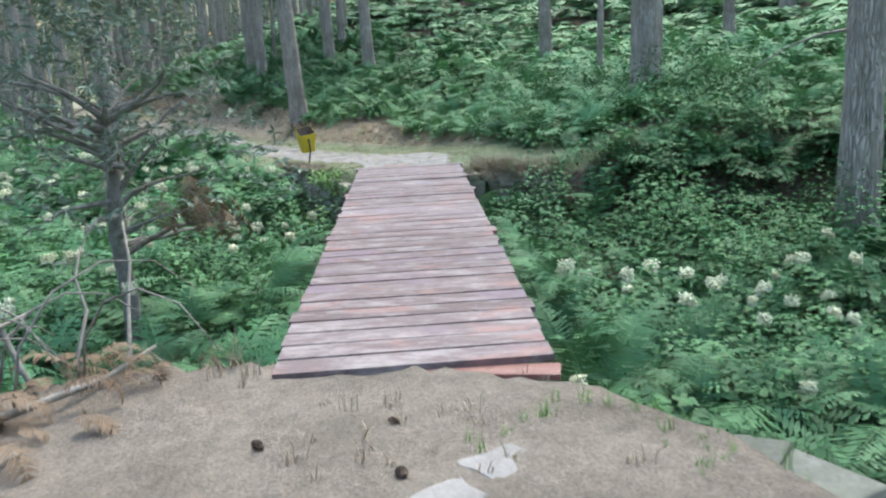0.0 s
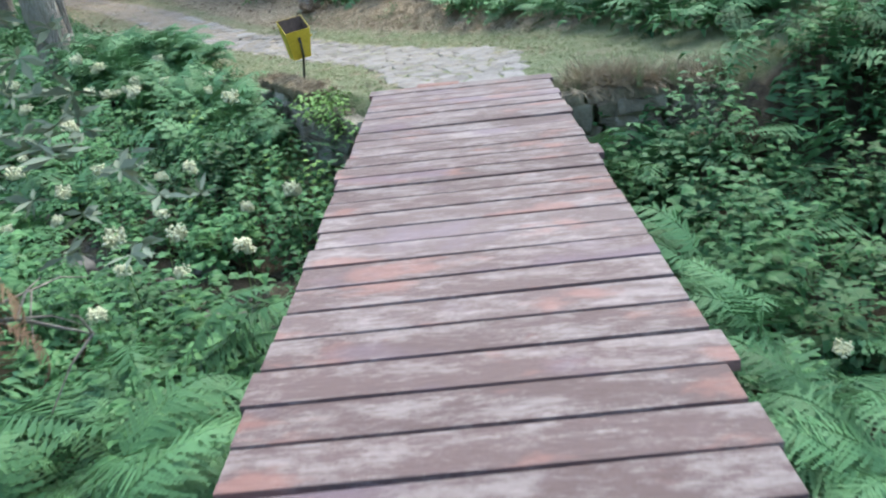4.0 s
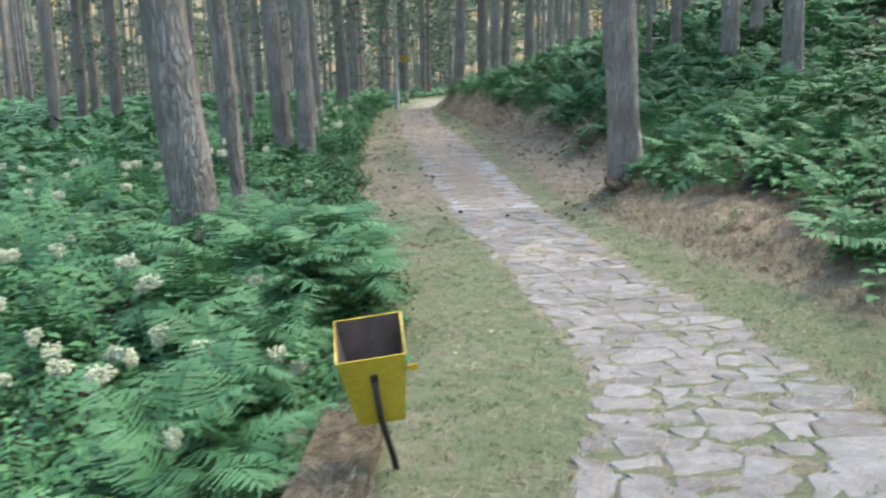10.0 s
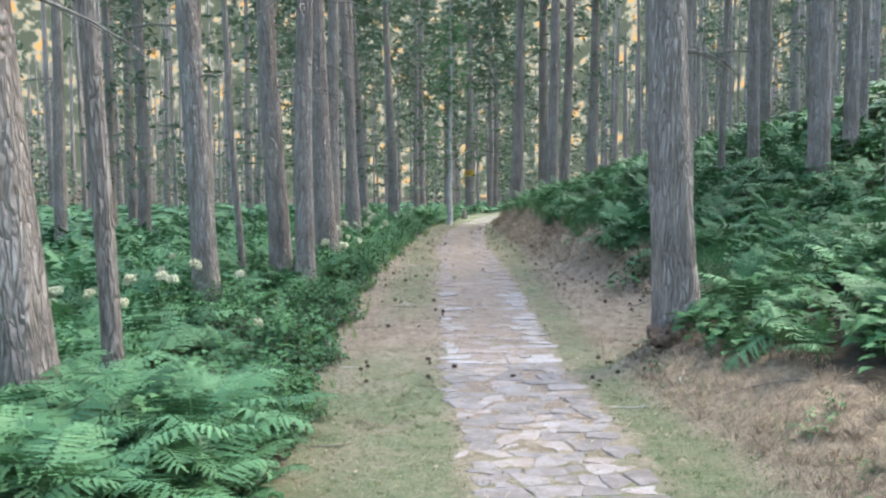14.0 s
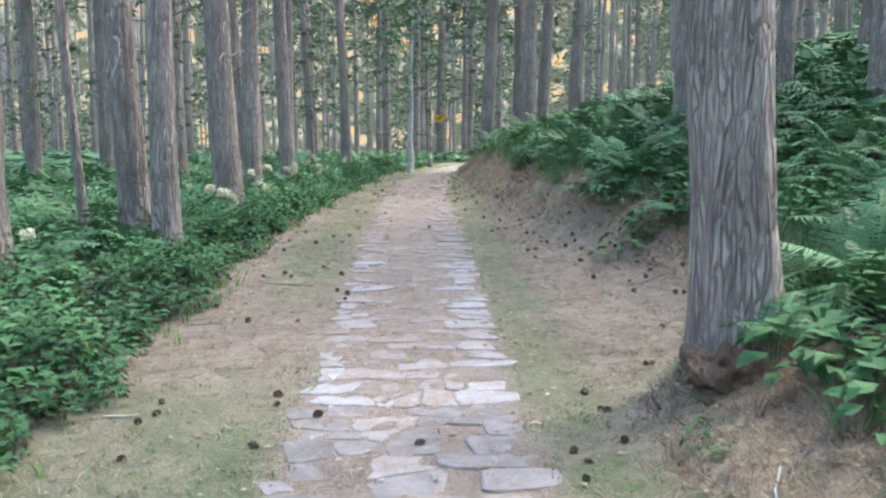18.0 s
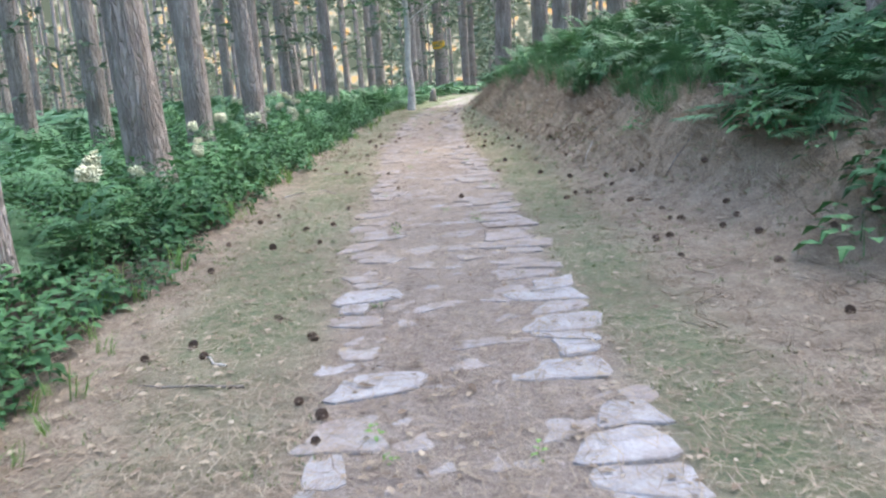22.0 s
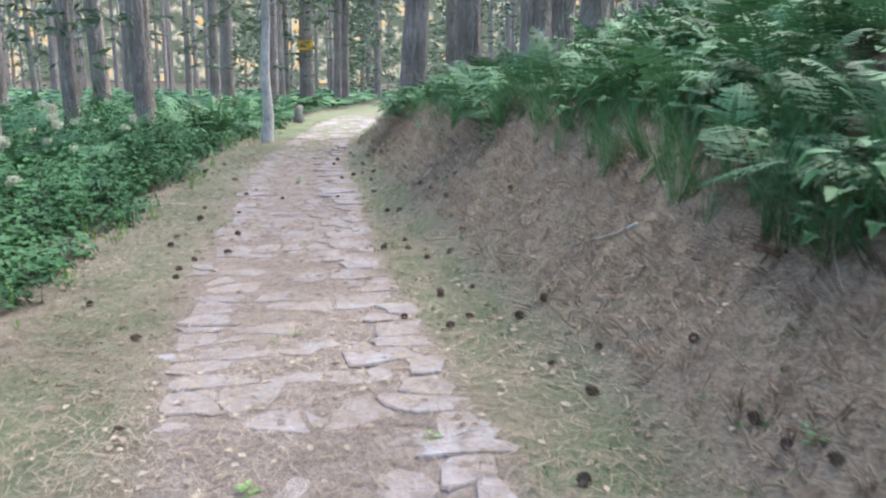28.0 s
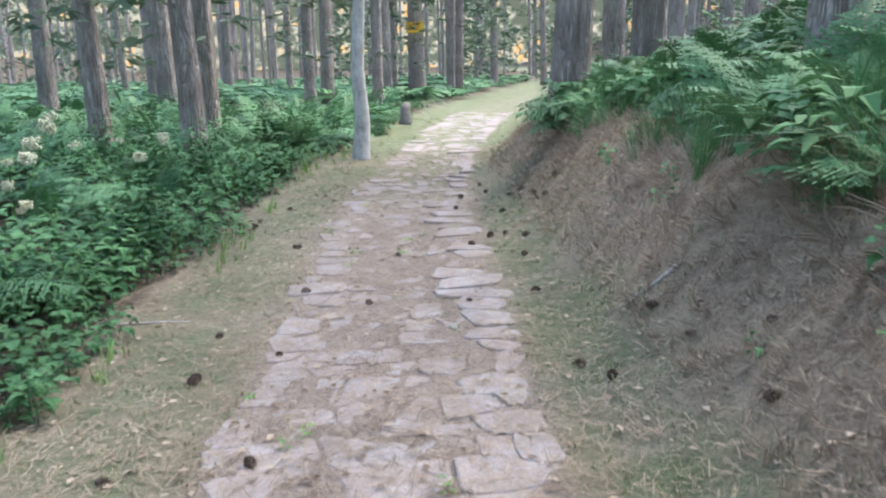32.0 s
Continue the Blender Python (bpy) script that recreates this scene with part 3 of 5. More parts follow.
# ---- plants: fronds and leaves as real blades, laid out in masses ----
def fast_mesh(name, V, F, mat, tone=None):
    """A triangle mesh from arrays."""
    me = bpy.data.meshes.new(name)
    me.vertices.add(len(V))
    me.vertices.foreach_set("co", np.ascontiguousarray(V, np.float32).reshape(-1))
    me.loops.add(3 * len(F))
    me.loops.foreach_set("vertex_index", np.ascontiguousarray(F, np.int32).reshape(-1))
    me.polygons.add(len(F))
    me.polygons.foreach_set("loop_start", np.arange(0, 3 * len(F), 3, dtype=np.int32))
    me.polygons.foreach_set("loop_total", np.full(len(F), 3, np.int32))
    me.update(calc_edges=True)
    if tone is not None:
        me.attributes.new("tone", "FLOAT", "POINT").data.foreach_set("value", np.ascontiguousarray(tone, np.float32))
    me.materials.append(mat)
    return me


def frond(pairs, teeth, long=1.0, wide=0.32, droop=0.55, rise=0.9, flat=False):
    """One fern frond that rises from the origin and arches over along +y."""
    V, F = [], []
    shake = random.Random(pairs * 7 + int(droop * 100))

    def spine(s):
        if flat:
            return radians(82) * (1 - smooth((s - 0.12) / 0.3)) + radians(14 - 46 * droop * s) * smooth((s - 0.12) / 0.3)
        return radians(78) * rise - radians(120) * droop * s * s

    pts, p, n = [], np.zeros(3), 24
    for i in range(n + 1):
        a = spine(i / n)
        pts.append(p.copy())
        p = p + np.array([0, math.cos(a), math.sin(a)]) * long / n

    def at(s):
        f = s * n
        i = min(int(f), n - 1)
        return pts[i] + (pts[i + 1] - pts[i]) * (f - i), (pts[i + 1] - pts[i]) / np.linalg.norm(pts[i + 1] - pts[i])

    def tri(a, b, c):
        k = len(V)
        V.extend((a, b, c))
        F.append((k, k + 1, k + 2))

    # the stalk
    prev = None
    for s in np.linspace(0, 0.97, 6):
        q, _ = at(s)
        r = 0.006 * long * (1.1 - s)
        now = (q + (r, 0, 0), q - (r, 0, 0))
        if prev:
            tri(prev[0], prev[1], now[0])
            tri(now[0], prev[1], now[1])
        prev = now
    s0 = 0.3
    for k in range(pairs):
        s = s0 + (1 - s0) * (k + 0.3) / pairs
        q, way = at(s)
        up = np.cross(way, (1, 0, 0)) * -1
        u = (k + 0.5) / pairs
        w = wide * long * (1 - u) ** 0.8 * (0.75 + 0.5 * min(1, u * 4)) + 0.02 * long
        step = long * (1 - s0) / pairs
        for side in (-1, 1):
            out = np.array([side, 0, 0]) * 0.93 + way * 0.36 - up * (0.1 + 0.25 * u) * 0.5
            out = out / np.linalg.norm(out)
            along = way
            w = w * shake.uniform(0.82, 1.1)
            tip = q + out * w - np.array([0, 0, shake.uniform(0.02, 0.3) * w]) + way * shake.uniform(-0.04, 0.06) * long
            if teeth == 0:
                h = step * 0.4
                m = q + out * w * 0.35 + np.array([0, 0, 0.02 * long])
                tri(q - along * h * 0.4, m + along * h, tip)
                tri(q - along * h * 0.4, tip, m - along * h)
            else:
                for j in range(teeth):
                    f0, f1 = j / teeth, (j + 1) / teeth
                    a, b = q + (tip - q) * f0, q + (tip - q) * (f1 + 0.12 * (1 - f1))
                    h = step * 0.6 * (1 - 0.6 * f0)
                    c = (a + b) / 2 + out * w * 0.06
                    tri(a, b, c + along * h)
                    tri(a, c - along * h, b)
    return np.array(V), np.array(F)


def sprig(leaves, size, spread, seed, high):
    """A leafy stem: pointed, folded leaves on a thin stalk."""
    rng = random.Random(seed)
    V, F = [], []

    def tri(*q):
        k = len(V)
        V.extend(q)
        F.append((k, k + 1, k + 2))

    tri(np.array((0.004, 0, 0)), np.array((-0.004, 0, 0)), np.array((0, 0.01, high)))
    for i in range(leaves):
        a = i * 2.4 + rng.uniform(-0.4, 0.4)
        z = high * (0.3 + 0.7 * i / max(1, leaves - 1))
        o = np.array((math.cos(a), math.sin(a), 0.0))
        t = np.array((-math.sin(a), math.cos(a), 0.0))
        r = size * rng.uniform(0.7, 1.2)
        b = np.array((0, 0, z)) + o * spread * (1.1 - 0.6 * i / leaves)
        tilt = rng.uniform(-0.45, 0.2)
        n = np.array((0, 0, 1.0))
        mid = b + o * r * 0.45 + n * r * (0.08 + tilt * 0.3)
        tip = b + o * r + n * r * (tilt - 0.12)
        l, q = mid + t * r * 0.36 + n * r * 0.05, mid - t * r * 0.36 + n * r * 0.05
        l2, q2 = mid + o * r * 0.28 + t * r * 0.2, mid + o * r * 0.28 - t * r * 0.2
        tri(b, mid, l), tri(b, q, mid), tri(mid, l2, l), tri(mid, q, q2), tri(mid, tip, l2), tri(mid, q2, tip)
    return np.array(V), np.array(F)


def blades(n, high, seed, wide=1.0):
    rng = random.Random(seed)
    V, F = [], []
    for _ in range(n):
        a, lean = rng.uniform(0, 6.28), rng.uniform(0.1, 0.8)
        h = high * rng.uniform(0.5, 1.1)
        x, y = rng.uniform(-0.03, 0.03), rng.uniform(-0.03, 0.03)
        c, s = math.cos(a), math.sin(a)
        w = (0.003 + 0.004 * rng.random()) * wide
        k = len(V)
        mx, my, mz = x + c * lean * h * 0.35, y + s * lean * h * 0.35, h * 0.6
        V += [(x - s * w, y + c * w, 0), (x + s * w, y - c * w, 0), (mx - s * w * 0.8, my + c * w * 0.8, mz), (mx + s * w * 0.8, my - c * w * 0.8, mz), (x + c * lean * h, y + s * lean * h, h * (1 - 0.3 * lean))]
        F += [(k, k + 1, k + 3), (k, k + 3, k + 2), (k + 2, k + 3, k + 4)]
    return np.array(V, float), np.array(F)


def scatter(templates, P, yaw, tilt, size, tone, rng):
    """Copies of templates at places P, joined into arrays."""
    pick = rng.integers(0, len(templates), len(P))
    Vs, Fs, Ts, base = [], [], [], 0
    for k, (V, F) in enumerate(templates):
        m = pick == k
        if not m.any():
            continue
        c, s = np.cos(yaw[m]), np.sin(yaw[m])
        ct, st = np.cos(tilt[m]), np.sin(tilt[m])
        v = V[None] * size[m][:, None, None]
        y = v[..., 1] * ct[:, None] + v[..., 2] * st[:, None]
        z = -v[..., 1] * st[:, None] + v[..., 2] * ct[:, None]
        X = v[..., 0] * c[:, None] - y * s[:, None] + P[m][:, 0:1]
        Y = v[..., 0] * s[:, None] + y * c[:, None] + P[m][:, 1:2]
        Z = z + P[m][:, 2:3]
        n = m.sum()
        Vs.append(np.stack([X, Y, Z], -1).reshape(-1, 3))
        Fs.append((F[None] + (np.arange(n) * len(V))[:, None, None]).reshape(-1, 3) + base)
        Ts.append(np.repeat(tone[m], len(V)))
        base += n * len(V)
    return np.concatenate(Vs), np.concatenate(Fs), np.concatenate(Ts)


def patch(rng, x0, x1, y0, y1, per_m2, keep):
    n = int((x1 - x0) * (y1 - y0) * per_m2)
    x, y = rng.uniform(x0, x1, n), rng.uniform(y0, y1, n)
    m = keep(x, y)
    return x[m], y[m]


def clumpy(x, y, scale=1.0):
    return np.sin(x * 1.9 * scale + 1.3 * np.sin(y * 1.1 * scale)) * np.sin(y * 2.1 * scale + 1.7 * np.sin(x * 1.4 * scale)) * 0.5 + 0.5


rocky_bed = lambda x, y: np.abs(x - stream_x(y) - 0.06 * np.sin(y * 3)) < 0.16 + 0.3 * (np.abs(y - 6.9) < 0.7) + 0.1 * (np.abs(y - 1.0) < 0.8) + 0.2 * (np.abs(y - 3.9) < 0.9) + 0.3 * (np.abs(y + 0.7) < 0.7)


def in_bridge(x, y, margin=0.0):
    a = (NEAR_L + NEAR_R) / 2
    u = (x - a.x) * bridge_way.x + (y - a.y) * bridge_way.y
    v = (x - a.x) * bridge_side.x + (y - a.y) * bridge_side.y
    return (np.abs(v) < 0.78 + margin) & (u > -2.5) & (u < 9.0)


def wild_ground(x, y):
    """Where the undergrowth stands: left of the path's grass, on the slope above the bank, in the valley."""
    left = x < bank_left(y) - 0.1
    edge = 0.75 + 0.3 * np.sin(y * 1.1) + 0.2 * np.sin(y * 2.7 + 1) - 0.55 * (np.abs(y - 16.8) < 1.5)
    edge = edge * smooth((y - 2.5) / 5) - 0.3 * smooth((2 - y) / 3)
    right = x > bank_foot(y) + edge
    near = x < near_edge(y) + 0.05
    return (left | right | (y < -2.2)) & ~near & ~rocky_bed(x, y) & ~in_bridge(x, y, 0.03)


def far_from_walk(x, y):
    """Roughly how far the undergrowth is from the line walked."""
    d = np.minimum(np.abs(x - bank_left(y)), np.abs(x - bank_foot(y) - 0.7))
    d = np.where((y < 5) & (x < bank_left(y)), np.abs((x + 0.8) * bridge_side.x + (y + 4.0) * bridge_side.y) - 0.7, d)
    return np.maximum(d, np.maximum(y - 33, 0) * 0.5)


def sow(name, label, templates, mat, P, rng, size, tilt=(0.0, 0.3), tone=None, stem=0.0):
    x, y = P
    z = height(x, y) + stem - 0.02
    n = len(x)
    # tone also carries painted shade (right bank, beside bridge) and skylight (hillside, valley)
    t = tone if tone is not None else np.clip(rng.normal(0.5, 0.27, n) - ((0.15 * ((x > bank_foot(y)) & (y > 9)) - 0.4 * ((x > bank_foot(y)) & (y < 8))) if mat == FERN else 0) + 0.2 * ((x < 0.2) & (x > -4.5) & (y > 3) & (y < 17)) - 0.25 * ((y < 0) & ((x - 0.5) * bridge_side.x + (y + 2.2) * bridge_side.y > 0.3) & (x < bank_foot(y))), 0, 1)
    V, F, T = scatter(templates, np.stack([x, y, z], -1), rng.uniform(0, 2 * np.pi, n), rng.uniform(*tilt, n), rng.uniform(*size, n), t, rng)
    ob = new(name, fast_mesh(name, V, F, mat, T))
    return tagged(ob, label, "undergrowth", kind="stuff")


def plants_of(x, y, fronds, rng, spread=0.06):
    """Several fronds from each root."""
    k = np.repeat(np.arange(len(x)), fronds)
    return x[k] + rng.uniform(-spread, spread, len(k)), y[k] + rng.uniform(-spread, spread, len(k))


def grow():
    rng = np.random.default_rng(7)
    near_f = [frond(20, 4, 1.0, 0.3, d, r) for d, r in ((0.5, 0.85), (0.65, 0.95), (0.8, 0.9))] + [frond(20, 4, 1.1, 0.36, d, 1, True) for d in (0.5, 0.9, 0.7)]
    mid_f = [frond(15, 2, 1.0, 0.34, d, r) for d, r in ((0.6, 0.9),)] + [frond(15, 2, 1.1, 0.38, d, 1, True) for d in (0.5, 0.9, 0.7)]
    back_f = [frond(11, 1, 1.0, 0.38, 0.6, 0.9)] + [frond(11, 1, 1.1, 0.42, d, 1, True) for d in (0.5, 0.9, 0.7)]
    herby = lambda x, y: (y > -2.6) & (y < 1.9) & (x > -2.0 + 0.3 * np.sin(y * 2.2)) & (x < bank_left(y)) & ((x - 0.5) * bridge_side.x + (y + 2.2) * bridge_side.y < 0)
    far_f = [frond(8, 1, 1.1, 0.5, d, 1, True) for d in (0.4, 0.8)]
    ferny = lambda x, y: (clumpy(x, y, 0.55) > 0.28) | ((y < 2) & (x > -0.7 + 0.55 * (y + 4))) | (x > bank_foot(y)) | ((y > 3.5) & (x > bank_left(y) - 1.6) & (y < 9))
    x, y = patch(rng, -4, 11, -11, 37, 5.2, lambda x, y: wild_ground(x, y) & (far_from_walk(x, y) < np.where(x > bank_foot(y), 2.4, 1.6)) & ferny(x, y) & ~herby(x, y) & ((y < 9) | (x > bank_foot(y)) | (clumpy(x, y, 0.8) > 0.5) & (x < bank_left(y) - 0.7)))
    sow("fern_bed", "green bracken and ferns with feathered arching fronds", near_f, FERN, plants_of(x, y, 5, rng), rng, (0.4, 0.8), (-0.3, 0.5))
    x, y = patch(rng, -11, 15, -14, 42, 4.3, lambda x, y: wild_ground(x, y) & (far_from_walk(x, y) >= np.where(x > bank_foot(y), 2.4, 1.6)) & (far_from_walk(x, y) < np.where((x < bank_left(y)) & (y > 0) & (y < 26), 11, 8)) & (ferny(x, y) | (far_from_walk(x, y) > 3)) & ~herby(x, y))
    close = far_from_walk(x, y) < np.where((x < bank_left(y)) & (y > 0) & (y < 16), 8.5, 4.5)
    for label, templates, here in (("dense green ferns covering the slope and the valley", mid_f, close), ("dense green ferns deeper in the wood", back_f, ~close)):
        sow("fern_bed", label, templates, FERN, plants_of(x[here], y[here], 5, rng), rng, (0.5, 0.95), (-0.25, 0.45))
    x, y = patch(rng, -36, 42, -24, 80, 0.7, lambda x, y: wild_ground(x, y) & (far_from_walk(x, y) >= np.where((x < bank_left(y)) & (y > 0) & (y < 26), 10.5, 8)) & (np.hypot((x - 2.5) / 6.5, (y - 55) / 9) > 0.4))
    sow("fern_bed", "far ferns filling the floor of the pine wood", far_f, FERN, plants_of(x, y, 5, rng), rng, (0.8, 1.4), (-0.1, 0.4))
    x, y = patch(rng, -26, 2, -26, 2, 1.6, lambda x, y: (x < near_edge(y) - 0.2) & (np.hypot(x + 4.39, y + 8.51) > 3.9))
    sow("fern_bed", "ferns round the sandy clearing before the bridge", far_f, FERN, plants_of(x, y, 5, rng), rng, (0.6, 1.1), (-0.1, 0.4))
    x, y = patch(rng, 8, 30, -10, 36, 0.8, lambda x, y: wild_ground(x, y) & (far_from_walk(x, y) >= 7))
    # open skylight on the hillside is put into this paler tone
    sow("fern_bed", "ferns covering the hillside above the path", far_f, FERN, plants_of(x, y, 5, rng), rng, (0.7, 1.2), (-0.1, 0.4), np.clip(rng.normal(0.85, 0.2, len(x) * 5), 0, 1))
    # leafy herbs between and under the ferns
    herbs = [sprig(n, s, 0.03, k, h) for k, (n, s, h) in enumerate(((15, 0.075, 0.4), (13, 0.09, 0.32), (18, 0.065, 0.5), (12, 0.1, 0.42)))]
    x, y = patch(rng, -7, 9, -12, 40, 20, lambda x, y: wild_ground(x, y) & (far_from_walk(x, y) < 4.5) & ((x < bank_left(y)) & (clumpy(x, y, 0.55) < 0.62)))
    sow("herb_layer", "leafy green herbs with broad pointed leaves", herbs, BROAD, (x, y), rng, (0.7, 1.5), (-0.3, 0.3))
    x, y = patch(rng, -2.4, 1.2, -2.6, 1.9, 34, lambda x, y: wild_ground(x, y) & herby(x, y) & (x < bank_left(y) - 0.35))
    sow("herb_layer", "thick broad-leaved green herbs between the bridge and the stream", herbs, BROAD, (x, y), rng, (0.8, 1.5), (-0.35, 0.35), np.clip(rng.normal(0.36, 0.25, len(x)), 0, 1))
    x, y = patch(rng, -22, 12, -14, 46, 8, lambda x, y: wild_ground(x, y) & (x < bank_left(y)) & (far_from_walk(x, y) < np.where((y > 0) & (y < 26), 13, 7)))
    sow("herb_layer", "low green herbs covering the ground under the ferns", [sprig(14, 0.1, 0.13, 90 + k, 0.16) for k in range(3)], BROAD, (x, y), rng, (0.8, 1.5), (-0.3, 0.3), np.clip(rng.normal(0.25, 0.2, len(x)), 0, 1))
    x, y = patch(rng, 4, 15, -4, 37, 9, lambda x, y: wild_ground(x, y) & (x > bank_foot(y) - 0.3) & (x < bank_foot(y) + 7))
    # tone raised below y = 8: skylight painted on the nearer slope
    sow("herb_layer", "low green herbs under the ferns of the hillside", [sprig(16, 0.12, 0.14, 96 + k, 0.2) for k in range(3)], BROAD, (x, y), rng, (0.8, 1.6), (-0.3, 0.3), np.clip(rng.normal(0.45, 0.2, len(x)) + 0.3 * (y < 8), 0, 1))
    low = [sprig(7, 0.075, 0.02, 30 + k, h) for k, h in enumerate((0.1, 0.16, 0.2))]
    x, y = patch(rng, 1.5, 9, 4, 42, 60, lambda x, y: (x > bank_left(y) - 1.0) & (x < bank_left(y) + 0.12 + 0.12 * np.sin(y * 2.3) + 0.1 * np.sin(y * 5.1)))
    sow("herb_layer", "low bright herbs along the edge of the path", low, BROAD, (x, y), rng, (0.6, 1.4), (-0.3, 0.3), np.clip(rng.normal(0.2, 0.2, len(x)), 0, 1))
    # lush leaves beside the bridge
    x, y = patch(rng, -3.2, 7.5, -6.4, 2, 10, lambda x, y: wild_ground(x, y) & ((x - 0.5) * bridge_side.x + (y + 2.2) * bridge_side.y > 0.3) & (clumpy(x, y, 0.8) > 0.42))
    big = [sprig(30, 0.075, 0.12, 50 + k, h) for k, h in enumerate((0.5, 0.7, 0.85))]
    sow("herb_layer", "dark lush broad-leaved shrubs beside the footbridge", big, BROAD, (x, y), rng, (0.8, 1.5), (-0.25, 0.25), np.clip(rng.normal(0.3, 0.2, len(x)), 0, 1))
    x, y = patch(rng, -1.9, 1.3, -2.7, 3.4, 10, lambda x, y: wild_ground(x, y) & (clumpy(x, y, 1.3) > 0.75))
    sow("herb_layer", "bright yellow-green leafy seedlings by the stream", herbs, BRIGHT, (x, y), rng, (0.7, 1.3), (-0.3, 0.3))
    # grass
    turf = [blades(9, 0.045, k, 0.6) for k in range(3)]
    lawn = lambda x, y: (x > bank_left(y) + np.where(y < 2, -0.3, 0.05)) & ~in_bridge(x, y, 0.05) & (x < bank_foot(y) + 0.3) & (np.abs(x - path_x(y)) > path_half(y) * 0.97) & ((y < 11) | (rng.random(len(x)) < 0.45 * (clumpy(x, y, 0.8) > 0.25)))
    x, y = patch(rng, 0.5, 11, -5, 42, 320, lawn)
    sow("grass_turf", "short worn grass beside the stone path", turf, GRASS, (x, y), rng, (0.5, 1.2), (-0.2, 0.2), np.clip(1.1 * clumpy(x, y, 1.3) - 0.1 + rng.normal(0, 0.18, len(x)), 0, 1))
    x, y = patch(rng, 1, 7, 0, 12, 160, lambda x, y: (x > bank_left(y) + 0.1) & (x < bank_foot(y)) & (np.abs(x - path_x(y)) > path_half(y) + 0.05) & (clumpy(x, y, 1.9) > 0.68))
    sow("dry_tufts", "brown matted straw in the worn grass beside the path", [blades(7, 0.1, 280 + k, 0.5) for k in range(3)], STRAW, (x, y), rng, (0.5, 1.1), (0.9, 1.6))
    tall = [blades(26, 0.4, 40 + k, 0.4) for k in range(3)]
    x, y = patch(rng, 2, 12, 9, 38, 55, lambda x, y: (x > bank_foot(y) + 0.45) & (x < bank_foot(y) + 1.7) & (clumpy(x, y, 0.6) > 0.25))
    sow("bank_grass", "long drooping green grass on top of the bank", tall, BROAD, (x, y), rng, (0.7, 1.2), (0.1, 0.7))
    x, y = patch(rng, 1.5, 8, 8, 36, 16, lambda x, y: (x > bank_left(y) - 0.25) & (x < bank_left(y) + 0.35) & (clumpy(x, y, 0.9) > 0.45))
    sow("grass_fringe", "taller green grass where the herbs meet the path's verge", [blades(14, 0.22, 45 + k, 0.6) for k in range(3)], BRIGHT, (x, y), rng, (0.5, 1.1), (-0.2, 0.4))
    x, y = patch(rng, 3.5, 8.5, 11, 34, 5, lambda x, y: (np.abs(x - path_x(y)) < path_half(y)) & (clumpy(x, y, 1.6) > 0.72))
    sow("path_weeds", "small green weeds growing between the path stones", low, BRIGHT, (x, y), rng, (0.3, 0.6), (-0.3, 0.3))
    x, y = patch(rng, 1.7, 5.5, -0.5, 11, 14, lambda x, y: (np.abs(x - path_x(y)) < path_half(y)) & (clumpy(x, y, 1.3) > 0.45))
    sow("path_weeds", "tufts of grass in the joints of the flagstones", [blades(7, 0.05, 85 + k, 0.6) for k in range(3)], GRASS, (x, y), rng, (0.5, 1.1), (-0.4, 0.4))
    x, y = patch(rng, -7.6, -2.6, -12, -5.8, 22, lambda x, y: (x < near_edge(y) - 0.1) & (clumpy(x, y, 1.2) > 0.6))
    sow("grass_turf", "sparse dry grass on the sandy ground before the bridge", [blades(7, 0.12, 80 + k, 0.6) for k in range(3)], STRAW, (x, y), rng, (0.5, 1.2), (-0.3, 0.3))
    x, y = patch(rng, -3.8, -2.5, -9.9, -8.2, 60, lambda x, y: (x < near_edge(y)) & (clumpy(x, y, 1.7) > 0.5))
    sow("grass_turf", "green grass tufts beside the stones of the near bank", [blades(9, 0.13, 90 + k, 0.5) for k in range(3)], BRIGHT, (x, y), rng, (0.4, 1.0), (-0.3, 0.3))
    x, y = patch(rng, -6.6, -3.7, -8.2, -6.0, 60, lambda x, y: (x < near_edge(y) + 0.25) & (x > near_edge(y) - 0.9) & (clumpy(x, y, 1.3) > 0.3) & ~in_bridge(x, y, 0.1))
    sow("grass_turf", "dry grey grass matted along the near bank", [blades(16, 0.22, 95 + k, 0.5) for k in range(3)], STRAW, (x, y), rng, (0.4, 1.1), (0.3, 1.4))
    # fallen needles
    x, y = patch(rng, 0.5, 10, 0, 36, 1300, lambda x, y: (x > bank_left(y) - 0.1) & (x < bank_foot(y) + 1.1) & (rng.random(len(x)) < np.where(y < 12, 0.2, 0.85)))
    n = len(x)
    needle = (np.array([(-0.04, -0.0013, 0.003), (0.04, -0.001, 0.008), (0.04, 0.001, 0.008), (-0.04, 0.0013, 0.003)]), np.array([(0, 1, 2), (0, 2, 3)]))
    V, F, T = scatter([needle], np.stack([x, y, height(x, y) + 0.006 + 0.012 * rng.random(n)], -1), rng.uniform(0, 6.28, n), rng.uniform(-0.25, 0.25, n), rng.uniform(0.6, 1.5, n), rng.random(n), rng)
    tagged(new("needle_litter", fast_mesh("needle_litter", V, F, STRAW, T)), "dry brown pine needles strewn over the ground", "litter", kind="stuff")
    x, y = patch(rng, 4, 11, 3, 37, 300, lambda x, y: (x > bank_foot(y) - 0.1) & (x < bank_foot(y) + 0.95))
    sow("dry_tufts", "withered grass and roots on the earth bank", [blades(9, 0.13, 60 + k, 0.55) for k in range(3)], STRAW, (x, y), rng, (0.4, 1.1), (0.2, 1.3))
